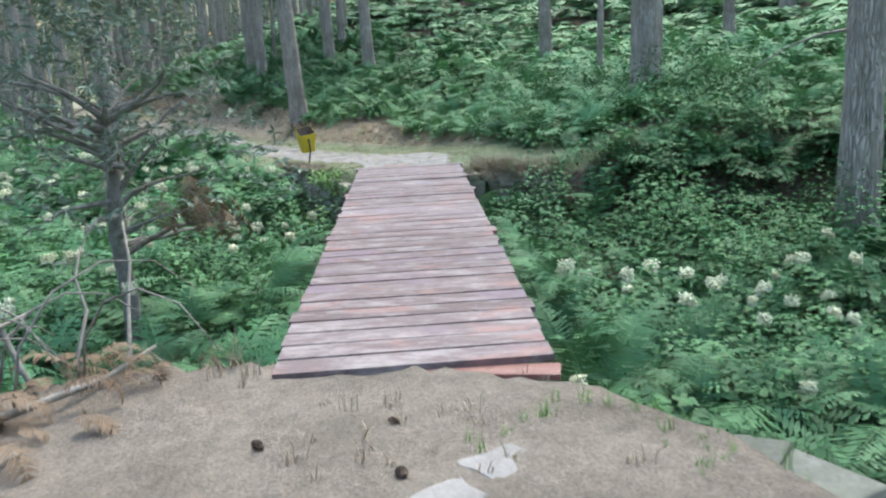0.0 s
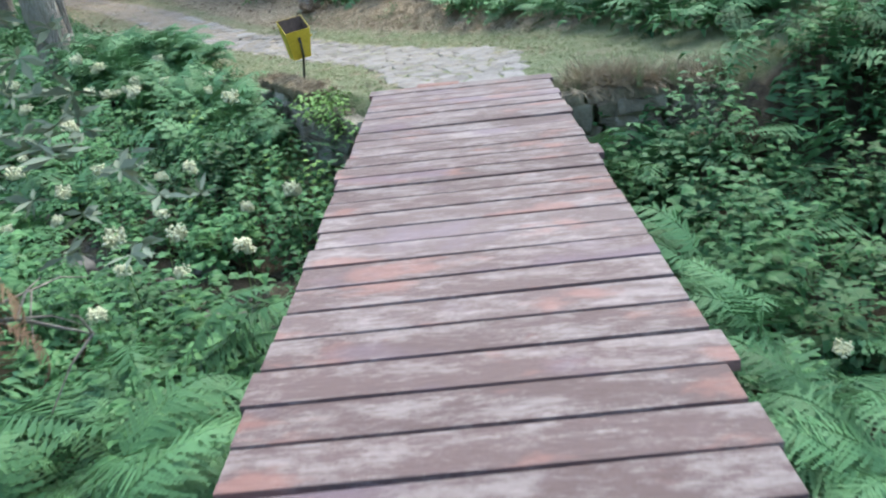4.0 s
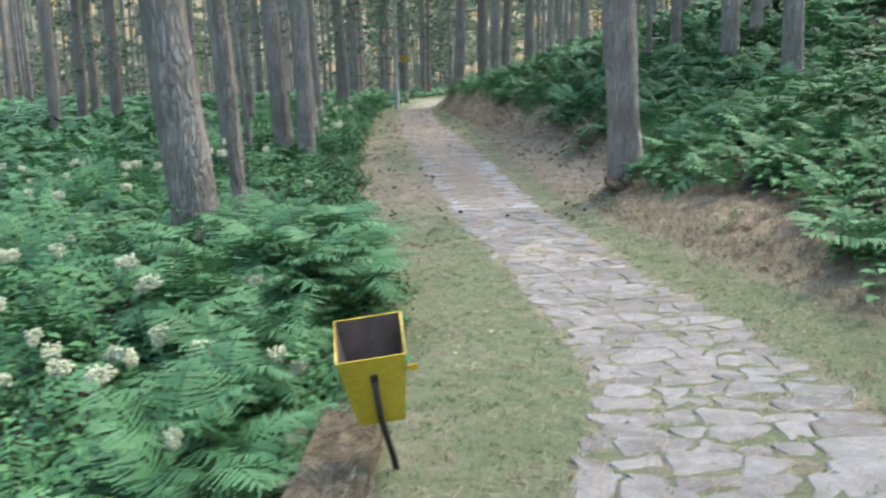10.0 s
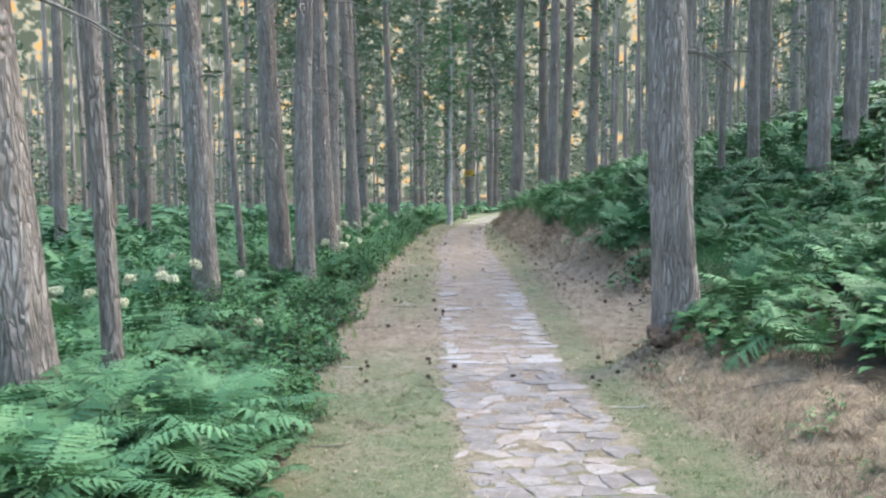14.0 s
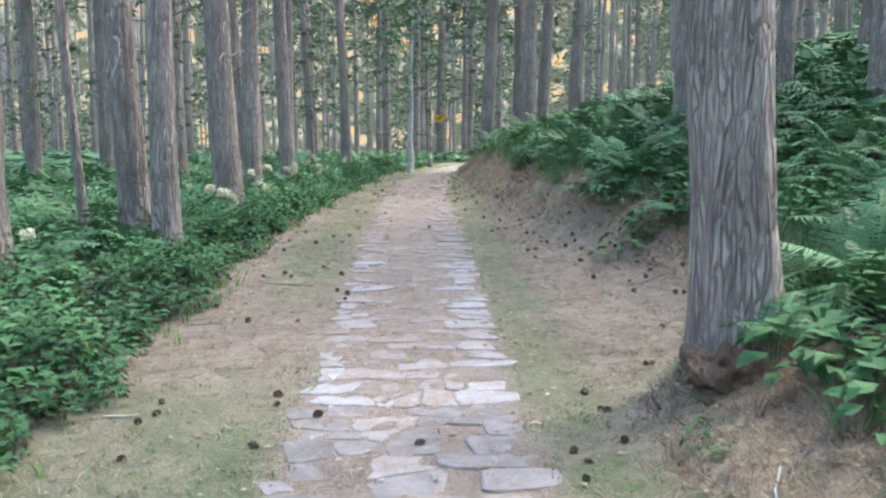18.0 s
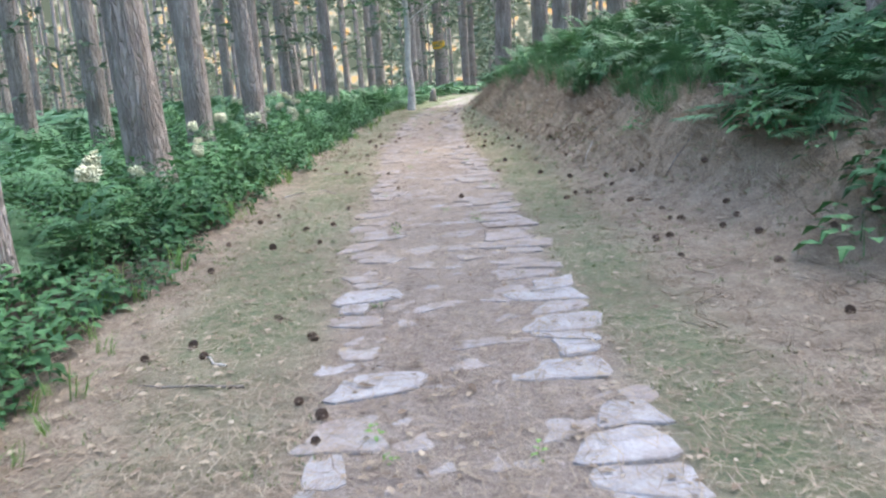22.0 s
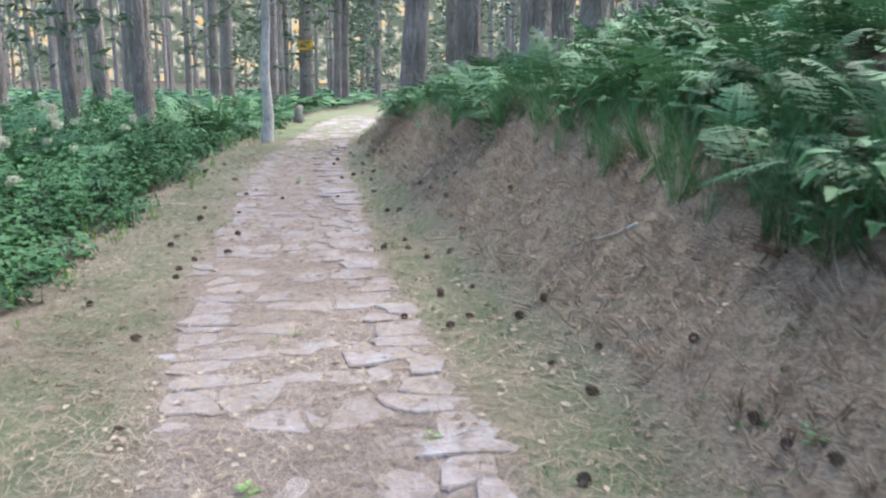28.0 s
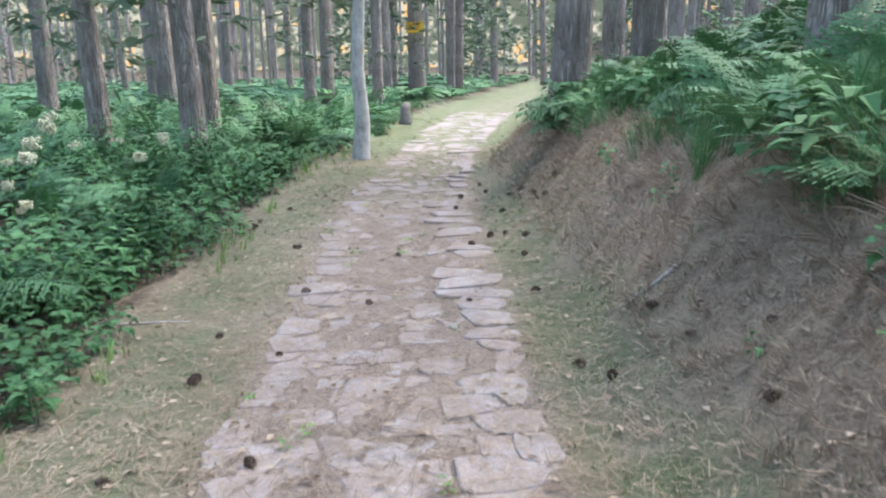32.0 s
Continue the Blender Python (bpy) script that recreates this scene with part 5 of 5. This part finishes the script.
# ---- stream ----
def build_stream():
    ys = np.arange(-14, 14, 0.25)
    verts, faces = [], []
    for k, y in enumerate(ys):
        x = stream_x(y) + 0.06 * math.sin(y * 3)
        z = float(valley_z(y)) + 0.045
        verts += [(x - 0.5, y, z), (x + 0.5, y, z)]
        if k:
            n = 2 * k
            faces.append((n - 2, n - 1, n + 1, n))
    m, nt, b = material("stream_water", 0.06)
    b.inputs["Base Color"].default_value = (0.018, 0.015, 0.011, 1)
    b.inputs["IOR"].default_value = 1.33
    bump(nt, b, noise_tex(nt, 16, 4), 0.6, 0.04)
    tagged(mesh_object("water", verts, faces, m), "shallow dark stream glinting between the leaves", "water", kind="structure")
    rng = random.Random(4)
    wet = two_scale("stream_rock", (0.05, 0.045, 0.04), (0.12, 0.11, 0.1), (0.25, 0.23, 0.21), 6, 35, 0.7)
    spots = [(-2.75, 7.07, 0.32), (-2.28, 7.4, 0.25), (-3.02, 7.49, 0.24), (-2.48, 6.7, 0.18), (-1.94, 1.58, 0.16), (-1.3, 1.09, 0.15), (-1.59, 2.98, 0.14)]
    spots += [(float(stream_x(y)) + rng.uniform(-0.4, 0.4), y, rng.uniform(0.07, 0.18)) for y in [rng.uniform(-4, 6.5) for _ in range(26)]]
    for x, y, r in spots:
        bm = bmesh.new()
        bmesh.ops.create_icosphere(bm, subdivisions=3, radius=r)
        o = Vector((x * 3, y * 3, 0))
        for v in bm.verts:
            v.co += v.co.normalized() * r * 0.5 * noise.noise(v.co / r * 0.9 + o)
            v.co.z *= 0.6
        me = bpy.data.meshes.new("boulder")
        bm.to_mesh(me)
        bm.free()
        me.materials.append(wet)
        me.shade_smooth()
        ob = new("boulder", me)
        ob.location = (x, y, ground_at(x, y) + r * (0.5 if r > 0.25 else 0.3))
        tagged(ob, "rounded grey-brown boulder in the stream bed", "boulder", "stones of the stream")


build_stream()


# ---- bushy thicket and dead branches before the bridge ----
def build_shrub():
    root = new("shrub")
    z = ground_at(-3.3, -2.85)
    root.location = (-3.3, -2.85, z)
    rng = random.Random(17)
    pts = [(0, 0, -0.1), (0.04, 0.02, 0.5), (-0.02, 0.02, 1.1), (0.02, 0, 1.7), (0.0, 0.05, 2.3)]
    v, f = tube(pts, (0.085, 0.075, 0.065, 0.06, 0.045), 12, 0.1, 3)
    mesh_object("trunk", v, f, TWIG, root, True)
    for k in range(30):
        a, h, l = rng.uniform(0, 6.28), rng.uniform(0.9, 2.3), rng.uniform(0.5, 1.5)
        up = rng.uniform(0.1, 1.0)
        p, d = [Vector((0, 0, h))], Vector((math.cos(a), math.sin(a), up)).normalized()
        for _ in range(5):
            d = (d + Vector((rng.uniform(-0.35, 0.35), rng.uniform(-0.35, 0.35), rng.uniform(-0.3, 0.25)))).normalized()
            p.append(p[-1] + d * l / 5)
        pieces = [tube(p, (0.036, 0.028, 0.021, 0.015, 0.009, 0.004), 6, 0.15, k)]
        for q in p[2:]:
            for _ in range(2):
                e = q + Vector((rng.uniform(-0.3, 0.3), rng.uniform(-0.3, 0.3), rng.uniform(-0.25, 0.2)))
                pieces.append(tube([q, (q + e) / 2 + Vector((0, 0, 0.03)), e], (0.006, 0.004, 0.002), 4, 0.1, k))
        v, f = join(pieces)
        mesh_object("branch", v, f, TWIG, root)
    me = crown_mesh(88, 1.5, 4.0, 1.9, 800, 10, 0.19)
    me.materials[0] = LICHEN
    ob = new("foliage", me)
    ob.parent = root
    tagged(ob, kind="stuff")
    tagged(root, "gnarled grey-green shrub with lichened twigs before the bridge", "shrub")


LICHEN = leaf_material("grey_green_leaf", (0.09, 0.12, 0.085), (0.15, 0.19, 0.145), (0.25, 0.3, 0.24), 0.7)
build_shrub()


def build_dead_growth():
    rng = np.random.default_rng(41)
    bent = [frond(20, 5, 0.9, 0.2, d, 0.8) for d in (1.1, 1.4, 1.7)]
    groups = (((-5.21, -6.5), 0.25, 26, "tangle of withered brown bracken on the near bank"), ((-4.58, -6.11), 0.22, 22, "withered brown bracken among bare twigs"), ((-5.99, -7.34), 0.35, 26, "dry straw-coloured bracken by the sandy ground"),
              ((-2.66, -3.36), 0.1, 26, "brown dead fronds hanging from the shrub"), ((2.86, -2.65), 0.25, 12, "dry grass hanging over the broken wall"))
    for (x, y), s, n, label in groups:
        px, py = rng.normal(x, s, n), rng.normal(y, s, n)
        hung = "hanging from" in label
        z = rng.uniform(0.4, 0.85, n) if hung else height(px, py)
        V, F, T = scatter(bent, np.stack([px, py, z], -1), rng.uniform(0, 6.28, n), rng.uniform(1.3, 1.7, n) if hung else rng.uniform(0, 0.7, n), rng.uniform(0.35, 0.65, n), rng.random(n), rng)
        tagged(new("dead_bracken", fast_mesh("dead_bracken", V, F, DEADFERN, T)), label, "dead fern", kind="stuff")
    sticks = (((-5.57, -6.72, 0.13), (-4.31, -6.29, 0.23), 0.024), ((-6.1, -6.66, 0.15), (-4.84, -5.99, 0.55), 0.02), ((-4.57, -6.41, 0.05), (-4.16, -5.64, 0.8), 0.014), ((-4.89, -6.38, 0.05), (-5.22, -5.62, 0.95), 0.016),
              ((-4.73, -6.27, 0.1), (-4.48, -5.76, 0.75), 0.012), ((-6.3, -7.56, 0.13), (-5.15, -6.94, 0.15), 0.03), ((-5.37, -6.32, 0.15), (-5.85, -5.76, 0.85), 0.014))
    rnd = random.Random(2)
    for k, (a, b, r) in enumerate(sticks):
        a, b = Vector(a), Vector(b)
        p = [a.lerp(b, f) + Vector((rnd.uniform(-0.04, 0.04), rnd.uniform(-0.04, 0.04), rnd.uniform(-0.03, 0.05))) for f in (0, 0.25, 0.5, 0.75, 1)]
        v, f = tube(p, [r, r * 0.95, r * 0.8, r * 0.65, r * 0.4], 8, 0.12, k)
        ob = mesh_object("dead_branch", v, f, TWIG, None, True)
        tagged(ob, "bare grey dead branch lying on the near bank", "branch", "dead branches before the bridge")


build_dead_growth()


def bridge_ferns():
    """Long fronds that arch over the edges of the bridge's near end, and dead stalks among them."""
    rng = np.random.default_rng(61)

    def stand(label, mat, spots, each, yaw, size, tone, templates, lift):
        k = np.repeat(np.arange(len(spots)), each)
        p = np.array(spots)[k] + rng.normal(0, 0.06, (len(k), 2))
        z = height(p[:, 0], p[:, 1]) + lift
        n = len(k)
        V, F, T = scatter(templates, np.column_stack([p, z]), rng.uniform(*yaw, n), rng.uniform(-0.1, 0.6, n), rng.uniform(*size, n), np.clip(rng.normal(tone, 0.15, n), 0, 1), rng)
        tagged(new("fern_bed", fast_mesh("fern_bed", V, F, mat, T)), label, "undergrowth", kind="stuff")

    arching = [frond(30, 6, 1.0, 0.2, d, 0.85) for d in (0.75, 0.95, 1.1)]
    stand("blue-green fern fronds arching over the planks", FERN, ((-3.79, -6.06), (-3.53, -5.65), (-3.22, -5.23), (-2.86, -4.77), (-4.21, -5.84)), 11, (-3.4, -1.2), (0.7, 1.0), 0.55, arching, 0.1)
    stand("long bright fern fronds beside the near end of the bridge", FERN, ((-2.02, -8.04), (-1.66, -7.63), (-1.35, -7.11), (-0.83, -6.49), (-1.55, -8.4), (-0.42, -5.87), (-0.82, -7.47)), 6, (-0.6, 2.2), (0.65, 0.95), 0.25, arching, 0.15)
    stand("fern fronds rising beside the edge of the planks", FERN, ((0.04, -5.05), (0.56, -4.43), (1.03, -3.76), (-0.37, -5.57)), 7, (-0.2, 2.4), (0.65, 0.9), 0.5, arching, 0.6)
    stand("fern fronds leaning over the planks from the valley", FERN, ((-2.71, -4.26), (-2.29, -3.7), (-1.83, -3.02)), 9, (-3.4, -1.2), (0.75, 1.0), 0.5, arching, 0.55)
    wall_side = tuple((0.55 + 0.2 * math.sin(k * 2.3) + 0.2 * (k * 0.28), 1.5 + k * 0.28) for k in range(3, 17))
    stand("tall feathery ferns crowding the retaining wall and the bin", FERN, wall_side, 9, (-3.14, 3.14), (0.55, 0.85), 0.62, [frond(18, 5, 1.0, 0.3, d, 0.9) for d in (0.6, 0.8, 0.95)], 0.25)
    stand("broad green ferns standing before the pines", FERN, tuple((0.75 + 0.22 * (k % 6) + 0.12 * math.sin(k * 3.7), 5.6 + 0.45 * (k // 6) + 0.15 * math.sin(k * 1.9)) for k in range(36)), 8, (-3.14, 3.14), (0.65, 1.0), 0.6, [frond(20, 5, 1.0, 0.32, d, 0.9) for d in (0.6, 0.8, 0.95)], 0.15)
    tall = [frond(30, 6, 1.0, 0.24, d, 1.0) for d in (0.55, 0.65, 0.75)]
    stand("tall blue-green ferns leaning over the edge of the planks", FERN, ((-3.37, -5.54), (-3.12, -5.18), (-3.64, -5.7), (-2.75, -4.66)), 9, (-2.9, -1.0), (1.05, 1.4), 0.6, tall, 0.0)
    stand("tall bright ferns rising beside the planks", FERN, ((-1.26, -6.42), (-0.89, -6), (-1.62, -6.94), (-0.22, -5.17)), 5, (-3.14, 3.14), (0.8, 1.15), 0.4, tall, 0.1)
    rnd = random.Random(12)
    for k in range(12):
        x, y, a, r = rnd.uniform(-5.5, -4.4), rnd.uniform(-6.4, -5.5), rnd.uniform(-1.6, 0.8), rnd.uniform(0.25, 0.6)
        z = ground_at(x, y)
        p = [(x + math.cos(a) * r * (1 - math.cos(f)) , y + math.sin(a) * r * (1 - math.cos(f)), z + 1.1 * r * math.sin(f)) for f in (0, 0.5, 1.0, 1.5, 2.0, 2.5)]
        v, f = tube(p, (0.009, 0.008, 0.007, 0.006, 0.004, 0.003), 5, 0.1, k)
        tagged(mesh_object("dead_stalk", v, f, TWIG, None, True), "thin grey dead stalk bent over in the undergrowth", "stalk", "dead stalks before the bridge")


bridge_ferns()


# ---- retaining walls of rough stone ----
def rough_block(seed, size, mat):
    rng = random.Random(seed)
    bm = bmesh.new()
    box(bm, size, Matrix(), min(size) * 0.16)
    o = Vector((seed * 1.7, 0, 0))
    for v in bm.verts:
        v.co += Vector((noise.noise(v.co * 6 + o), noise.noise(v.co * 6 + o + Vector((9, 0, 0))), noise.noise(v.co * 6 + o + Vector((0, 9, 0))))) * min(size) * 0.55
    me = bpy.data.meshes.new("stone")
    bm.to_mesh(me)
    bm.free()
    me.materials.append(mat)
    return me


BLOCKS = [rough_block(k, (0.15 + 0.05 * (k % 4), 0.24, 0.08 + 0.03 * (k % 3)), MASONRY) for k in range(12)]
MOSSROCK = two_scale("mossy_grey_stone", (0.06, 0.065, 0.04), (0.14, 0.14, 0.115), (0.27, 0.27, 0.25), 6, 40, 0.95, None, 0.9, 0.03, "object", 0.16)
MOSSBLOCKS = [rough_block(20 + k, (0.26 + 0.06 * (k % 4), 0.3, 0.09 + 0.03 * (k % 3)), MOSSROCK) for k in range(8)]


def build_wall(name, label, line_pts, top, low, cap, blocks=BLOCKS):
    root = new(name)
    rng = random.Random(len(name))
    pts = [Vector(p) for p in line_pts]
    for a, b, ta, tb in zip(pts, pts[1:], top, top[1:]):
        long = (b - a).length
        yaw = math.atan2(b.y - a.y, b.x - a.x)
        z = low
        while z < max(ta, tb) - 0.1:
            u = rng.uniform(-0.1, 0.05)
            while u < long:
                me = rng.choice(blocks)
                w = me.vertices and (max(v.co.x for v in me.vertices) - min(v.co.x for v in me.vertices))
                f = min(1, max(0, (u + w / 2) / long))
                if z < ta + (tb - ta) * f - 0.17:
                    p = a.lerp(b, f)
                    ob = new("stone", me)
                    ob.parent = root
                    ob.matrix_local = pose(p.x + rng.uniform(-0.02, 0.02), p.y + rng.uniform(-0.02, 0.02), z + 0.08, rng.uniform(-4, 4), rng.uniform(-4, 4), math.degrees(yaw) + rng.uniform(-5, 5))
                u += w * 0.97
            z += 0.1
        if cap:
            bm = bmesh.new()
            m = pose((a.x + b.x) / 2, (a.y + b.y) / 2, (ta + tb) / 2 - 0.005, 0, -math.degrees(math.atan2(tb - ta, long)), math.degrees(yaw))
            box(bm, (long + 0.02, 0.3, 0.1), m, 0.015)
            bmesh.ops.subdivide_edges(bm, edges=bm.edges[:], cuts=7, use_grid_fill=True)
            for v in bm.verts:
                v.co += Vector((0.025 * noise.noise(v.co * 7 + Vector((5, 0, 0))), 0.025 * noise.noise(v.co * 7), 0.03 * noise.noise(v.co * 5) + 0.03 * noise.noise(v.co * 14)))
            part("capstone", bm, MOSSTOP, root, "moss-brown capping with straw-coloured litter")
    tagged(root, label, "wall", kind="structure")


build_wall("wall_left", "rough stone retaining wall with a mossy brown capping", ((1.19, 0.87), (1.4, 1.85), (1.64, 2.9)), (0.04, 0.0, -0.07), -1.2, True)
build_wall("wall_abutment", "rough stone abutment under the end of the footbridge", ((1.08, -0.2), (1.16, 0.85)), (0.02, -0.02), -1.2, False, BLOCKS + MOSSBLOCKS)
build_wall("wall_right", "low broken retaining wall of rough mossy stones", ((2.42, -1.12), (2.95, -1.48), (3.5, -1.9), (3.95, -2.25)), (0.07, 0.06, 0.02, -0.1), -0.95, False)
build_wall("wall_near", "edge of rough grey stones along the near bank", ((-2.8, -8.25), (-2.62, -8.9), (-2.75, -9.9), (-2.5, -11.5)), (0.06, 0.06, 0.06, 0.06), -0.7, False, MOSSBLOCKS)


def wall_plants():
    """Grass, straw and leafy sprigs that root on the walls."""
    rng = np.random.default_rng(51)

    def along(pts, n, spread):
        p = np.array(pts)
        f = rng.uniform(0, len(p) - 1.001, n)
        i = f.astype(int)
        q = p[i] + (p[i + 1] - p[i]) * (f - i)[:, None]
        q[:, :2] += rng.normal(0, spread, (n, 2))
        return q

    def plant(name, label, templates, mat, q, size, tilt, yaw=(0, 6.28)):
        n = len(q)
        V, F, T = scatter(templates, q, rng.uniform(*yaw, n), rng.uniform(*tilt, n), rng.uniform(*size, n), rng.random(n), rng)
        tagged(new(name, fast_mesh(name, V, F, mat, T)), label, "undergrowth", kind="stuff")

    right = ((2.5, -1.15, 0.04), (2.95, -1.48, 0.02), (3.5, -1.9, -0.03))
    left = ((1.19, 0.87, 0.08), (1.4, 1.85, 0.04), (1.64, 2.9, -0.03))
    long_grass = [blades(22, 0.3, 400 + k, 0.5) for k in range(3)]
    plant("wall_grass", "dry grass hanging over the broken wall", long_grass, STRAW, along(right, 150, 0.06), (0.6, 1.2), (0.3, 1.7), (1.6, 3.6))
    plant("wall_grass", "green grass along the top of the wall", long_grass, GRASS, along(right, 70, 0.1), (0.4, 0.9), (-0.3, 0.6))
    plant("wall_straw", "needles and straw lying on the wall capping", [blades(12, 0.1, 420 + k, 0.5) for k in range(3)], STRAW, along(left, 260, 0.08), (0.5, 1.1), (0.9, 1.6))
    plant("wall_sprigs", "young leafy sprigs rooted in the end of the wall", [sprig(16, 0.06, 0.05, 430 + k, 0.3) for k in range(3)], BRIGHT, along(((0.98, 0.1, -0.35), (1.02, 0.45, -0.15), (1.05, 0.75, -0.2)), 26, 0.08), (0.6, 1.2), (-0.5, 0.5))
    plant("wall_ferns", "small ferns growing from the joints of the wall", [frond(12, 4, 0.6, 0.3, d, 0.7) for d in (0.8, 1.0)], FERN, along(tuple((x - 0.2, y, z - 0.35) for x, y, z in left) , 34, 0.06), (0.5, 1.0), (0.2, 0.8), (0.8, 2.4))
    plant("wall_ferns", "ferns standing at the foot of the broken wall", [frond(12, 4, 0.8, 0.3, d, 0.8) for d in (0.6, 0.9)], FERN, along(tuple((x - 0.45, y - 0.3, z - 0.75) for x, y, z in right), 60, 0.16), (0.6, 1.1), (-0.2, 0.6))


wall_plants()


# ---- stone path ----
def slab(ring, thick, rng):
    """An irregular flagstone with worn edges and a slightly uneven top, from its outline round the origin."""
    n = len(ring)
    V = [(x, y, -thick) for x, y in ring] + [(x, y, -0.007 + rng.uniform(-0.003, 0.003)) for x, y in ring] + [(x * 0.94, y * 0.94, rng.uniform(-0.004, 0.003)) for x, y in ring] + [(0, 0, rng.uniform(-0.004, 0.007))]
    F = []
    for k in range(n):
        j = (k + 1) % n
        F += [(k, j, n + j, n + k), (n + k, n + j, 2 * n + j, 2 * n + k), (2 * n + k, 2 * n + j, 3 * n)]
    return V, F


def outline(corners, rng, joint):
    """Corners knocked off and sides made a little crooked."""
    c = Vector((sum(p[0] for p in corners) / len(corners), sum(p[1] for p in corners) / len(corners)))
    ring = []
    n = len(corners)
    for k in range(n):
        a, b, d = Vector(corners[k - 1]), Vector(corners[k]), Vector(corners[(k + 1) % n])
        t = rng.uniform(0.06, 0.2)
        ring.append(b.lerp(a, t))
        ring.append(b.lerp(d, rng.uniform(0.06, 0.2)))
        ring.append(b.lerp(d, 0.5) + Vector((rng.uniform(-0.02, 0.02), rng.uniform(-0.02, 0.02))))
    out = []
    for p in ring:
        v = p - c
        out.append(tuple(v * max(0.4, 1 - joint / max(v.length, 0.02))))
    return c, out


def build_path():
    root = new("stone_path")
    tagged(root, "old path of irregular pale grey flagstones half covered by needles", "pavement", kind="structure")
    rng = random.Random(8)

    def to_world(u, y):
        return Vector((float(path_x(y)) + u, y + 0.0))

    rest, made = [], 0
    y = -0.75
    seam = lambda s: (lambda u: 0.05 * math.sin(u * 5 + s * 2.1) + 0.035 * math.sin(u * 11 + s * 5.3))
    row_no = 0
    while y < 43:
        half = float(path_half(y))
        row = rng.uniform(0.15, 0.27) if y < 13 else rng.uniform(0.16, 0.3)
        lower, upper = seam(row_no), seam(row_no + 1)
        row_no += 1
        slope = float(path_x(y + 0.3) - path_x(y - 0.3)) / 0.6
        bare = 1.0 if y < 8 else max(0.0, 1 - (y - 8) / 5)
        if 22.5 < y < 26 or y > 26:
            bare = 0.4 if y < 26 else 0.35 if y < 35 else 0.25
        cuts = [-half - rng.uniform(-0.05, 0.1)]
        while cuts[-1] < half - 0.16:
            cuts.append(cuts[-1] + rng.uniform(0.14, 0.42))
        cuts[-1] = half + rng.uniform(-0.05, 0.1)
        slant = [rng.uniform(-0.06, 0.06) for _ in cuts]
        for k in range(len(cuts) - 1):
            u0, u1 = cuts[k], cuts[k + 1]
            if u1 - u0 < 0.1:
                continue
            edge_l, edge_r = k == 0, k == len(cuts) - 2
            pts = []
            for u, s, yy, f in ((u0, -1, y, lower), (u1, -1, y, lower), (u1, 1, y + row, upper), (u0, 1, y + row, upper)):
                sl = slant[k if u == u0 else k + 1]
                uu = u + sl * s
                pts.append(to_world(uu, yy + f(uu) - slope * uu * 0.7))
            c, ring = outline(pts, rng, rng.uniform(0.001, 0.007))
            clear = rng.random() < bare
            gone = False
            if clear:
                lift = rng.uniform(0.001, 0.008) if y < 28 else rng.uniform(-0.004, 0.005)
            elif edge_r:
                lift = rng.uniform(0.003, 0.015) if rng.random() < 0.9 else -0.004
            elif edge_l:
                lift = rng.uniform(0.002, 0.012) if rng.random() < 0.75 else -0.004
            else:
                lift = rng.uniform(-0.01, 0.004)
                gone = rng.random() < 0.22
            if gone:
                continue
            V, F = slab(ring, 0.07, rng)
            m = pose(c.x, c.y, ground_at(c.x, c.y) + lift, rng.uniform(-1.3, 1.3), rng.uniform(-1.3, 1.3), 0)
            if made < 300 and (y < 6.5 or lift > 0.002 and y < 33):
                ob = mesh_object("flagstone", V, F, STONE if y < 11 else PALESTONE if edge_r or edge_l and made % 3 else DUSTSTONE, root)
                ob.matrix_local = m
                made += 1
            else:
                rest.append(([tuple(m @ Vector(v)) for v in V], F))
        y += row
    v, f = join(rest)
    ob = mesh_object("flagstones", v, f, DUSTSTONE, root)
    tagged(ob, kind="stuff")
    # stones bedded in the sand before the bridge
    for x, y, s in ((-3.76, -8.46, 0.16), (-4.13, -8.54, 0.14), (-4.6, -8.47, 0.13)):
        pts = [(x + s * a * rng.uniform(0.8, 1.2), y + s * b * rng.uniform(0.7, 1.1)) for a, b in ((-1, -0.8), (1, -0.8), (1, 0.8), (-1, 0.8))]
        c, ring = outline(pts, rng, 0.01)
        V, F = slab(ring, 0.07, rng)
        ob = mesh_object("flagstone", V, F, STONE, root)
        ob.matrix_local = pose(c.x, c.y, ground_at(c.x, c.y) + 0.003)


build_path()
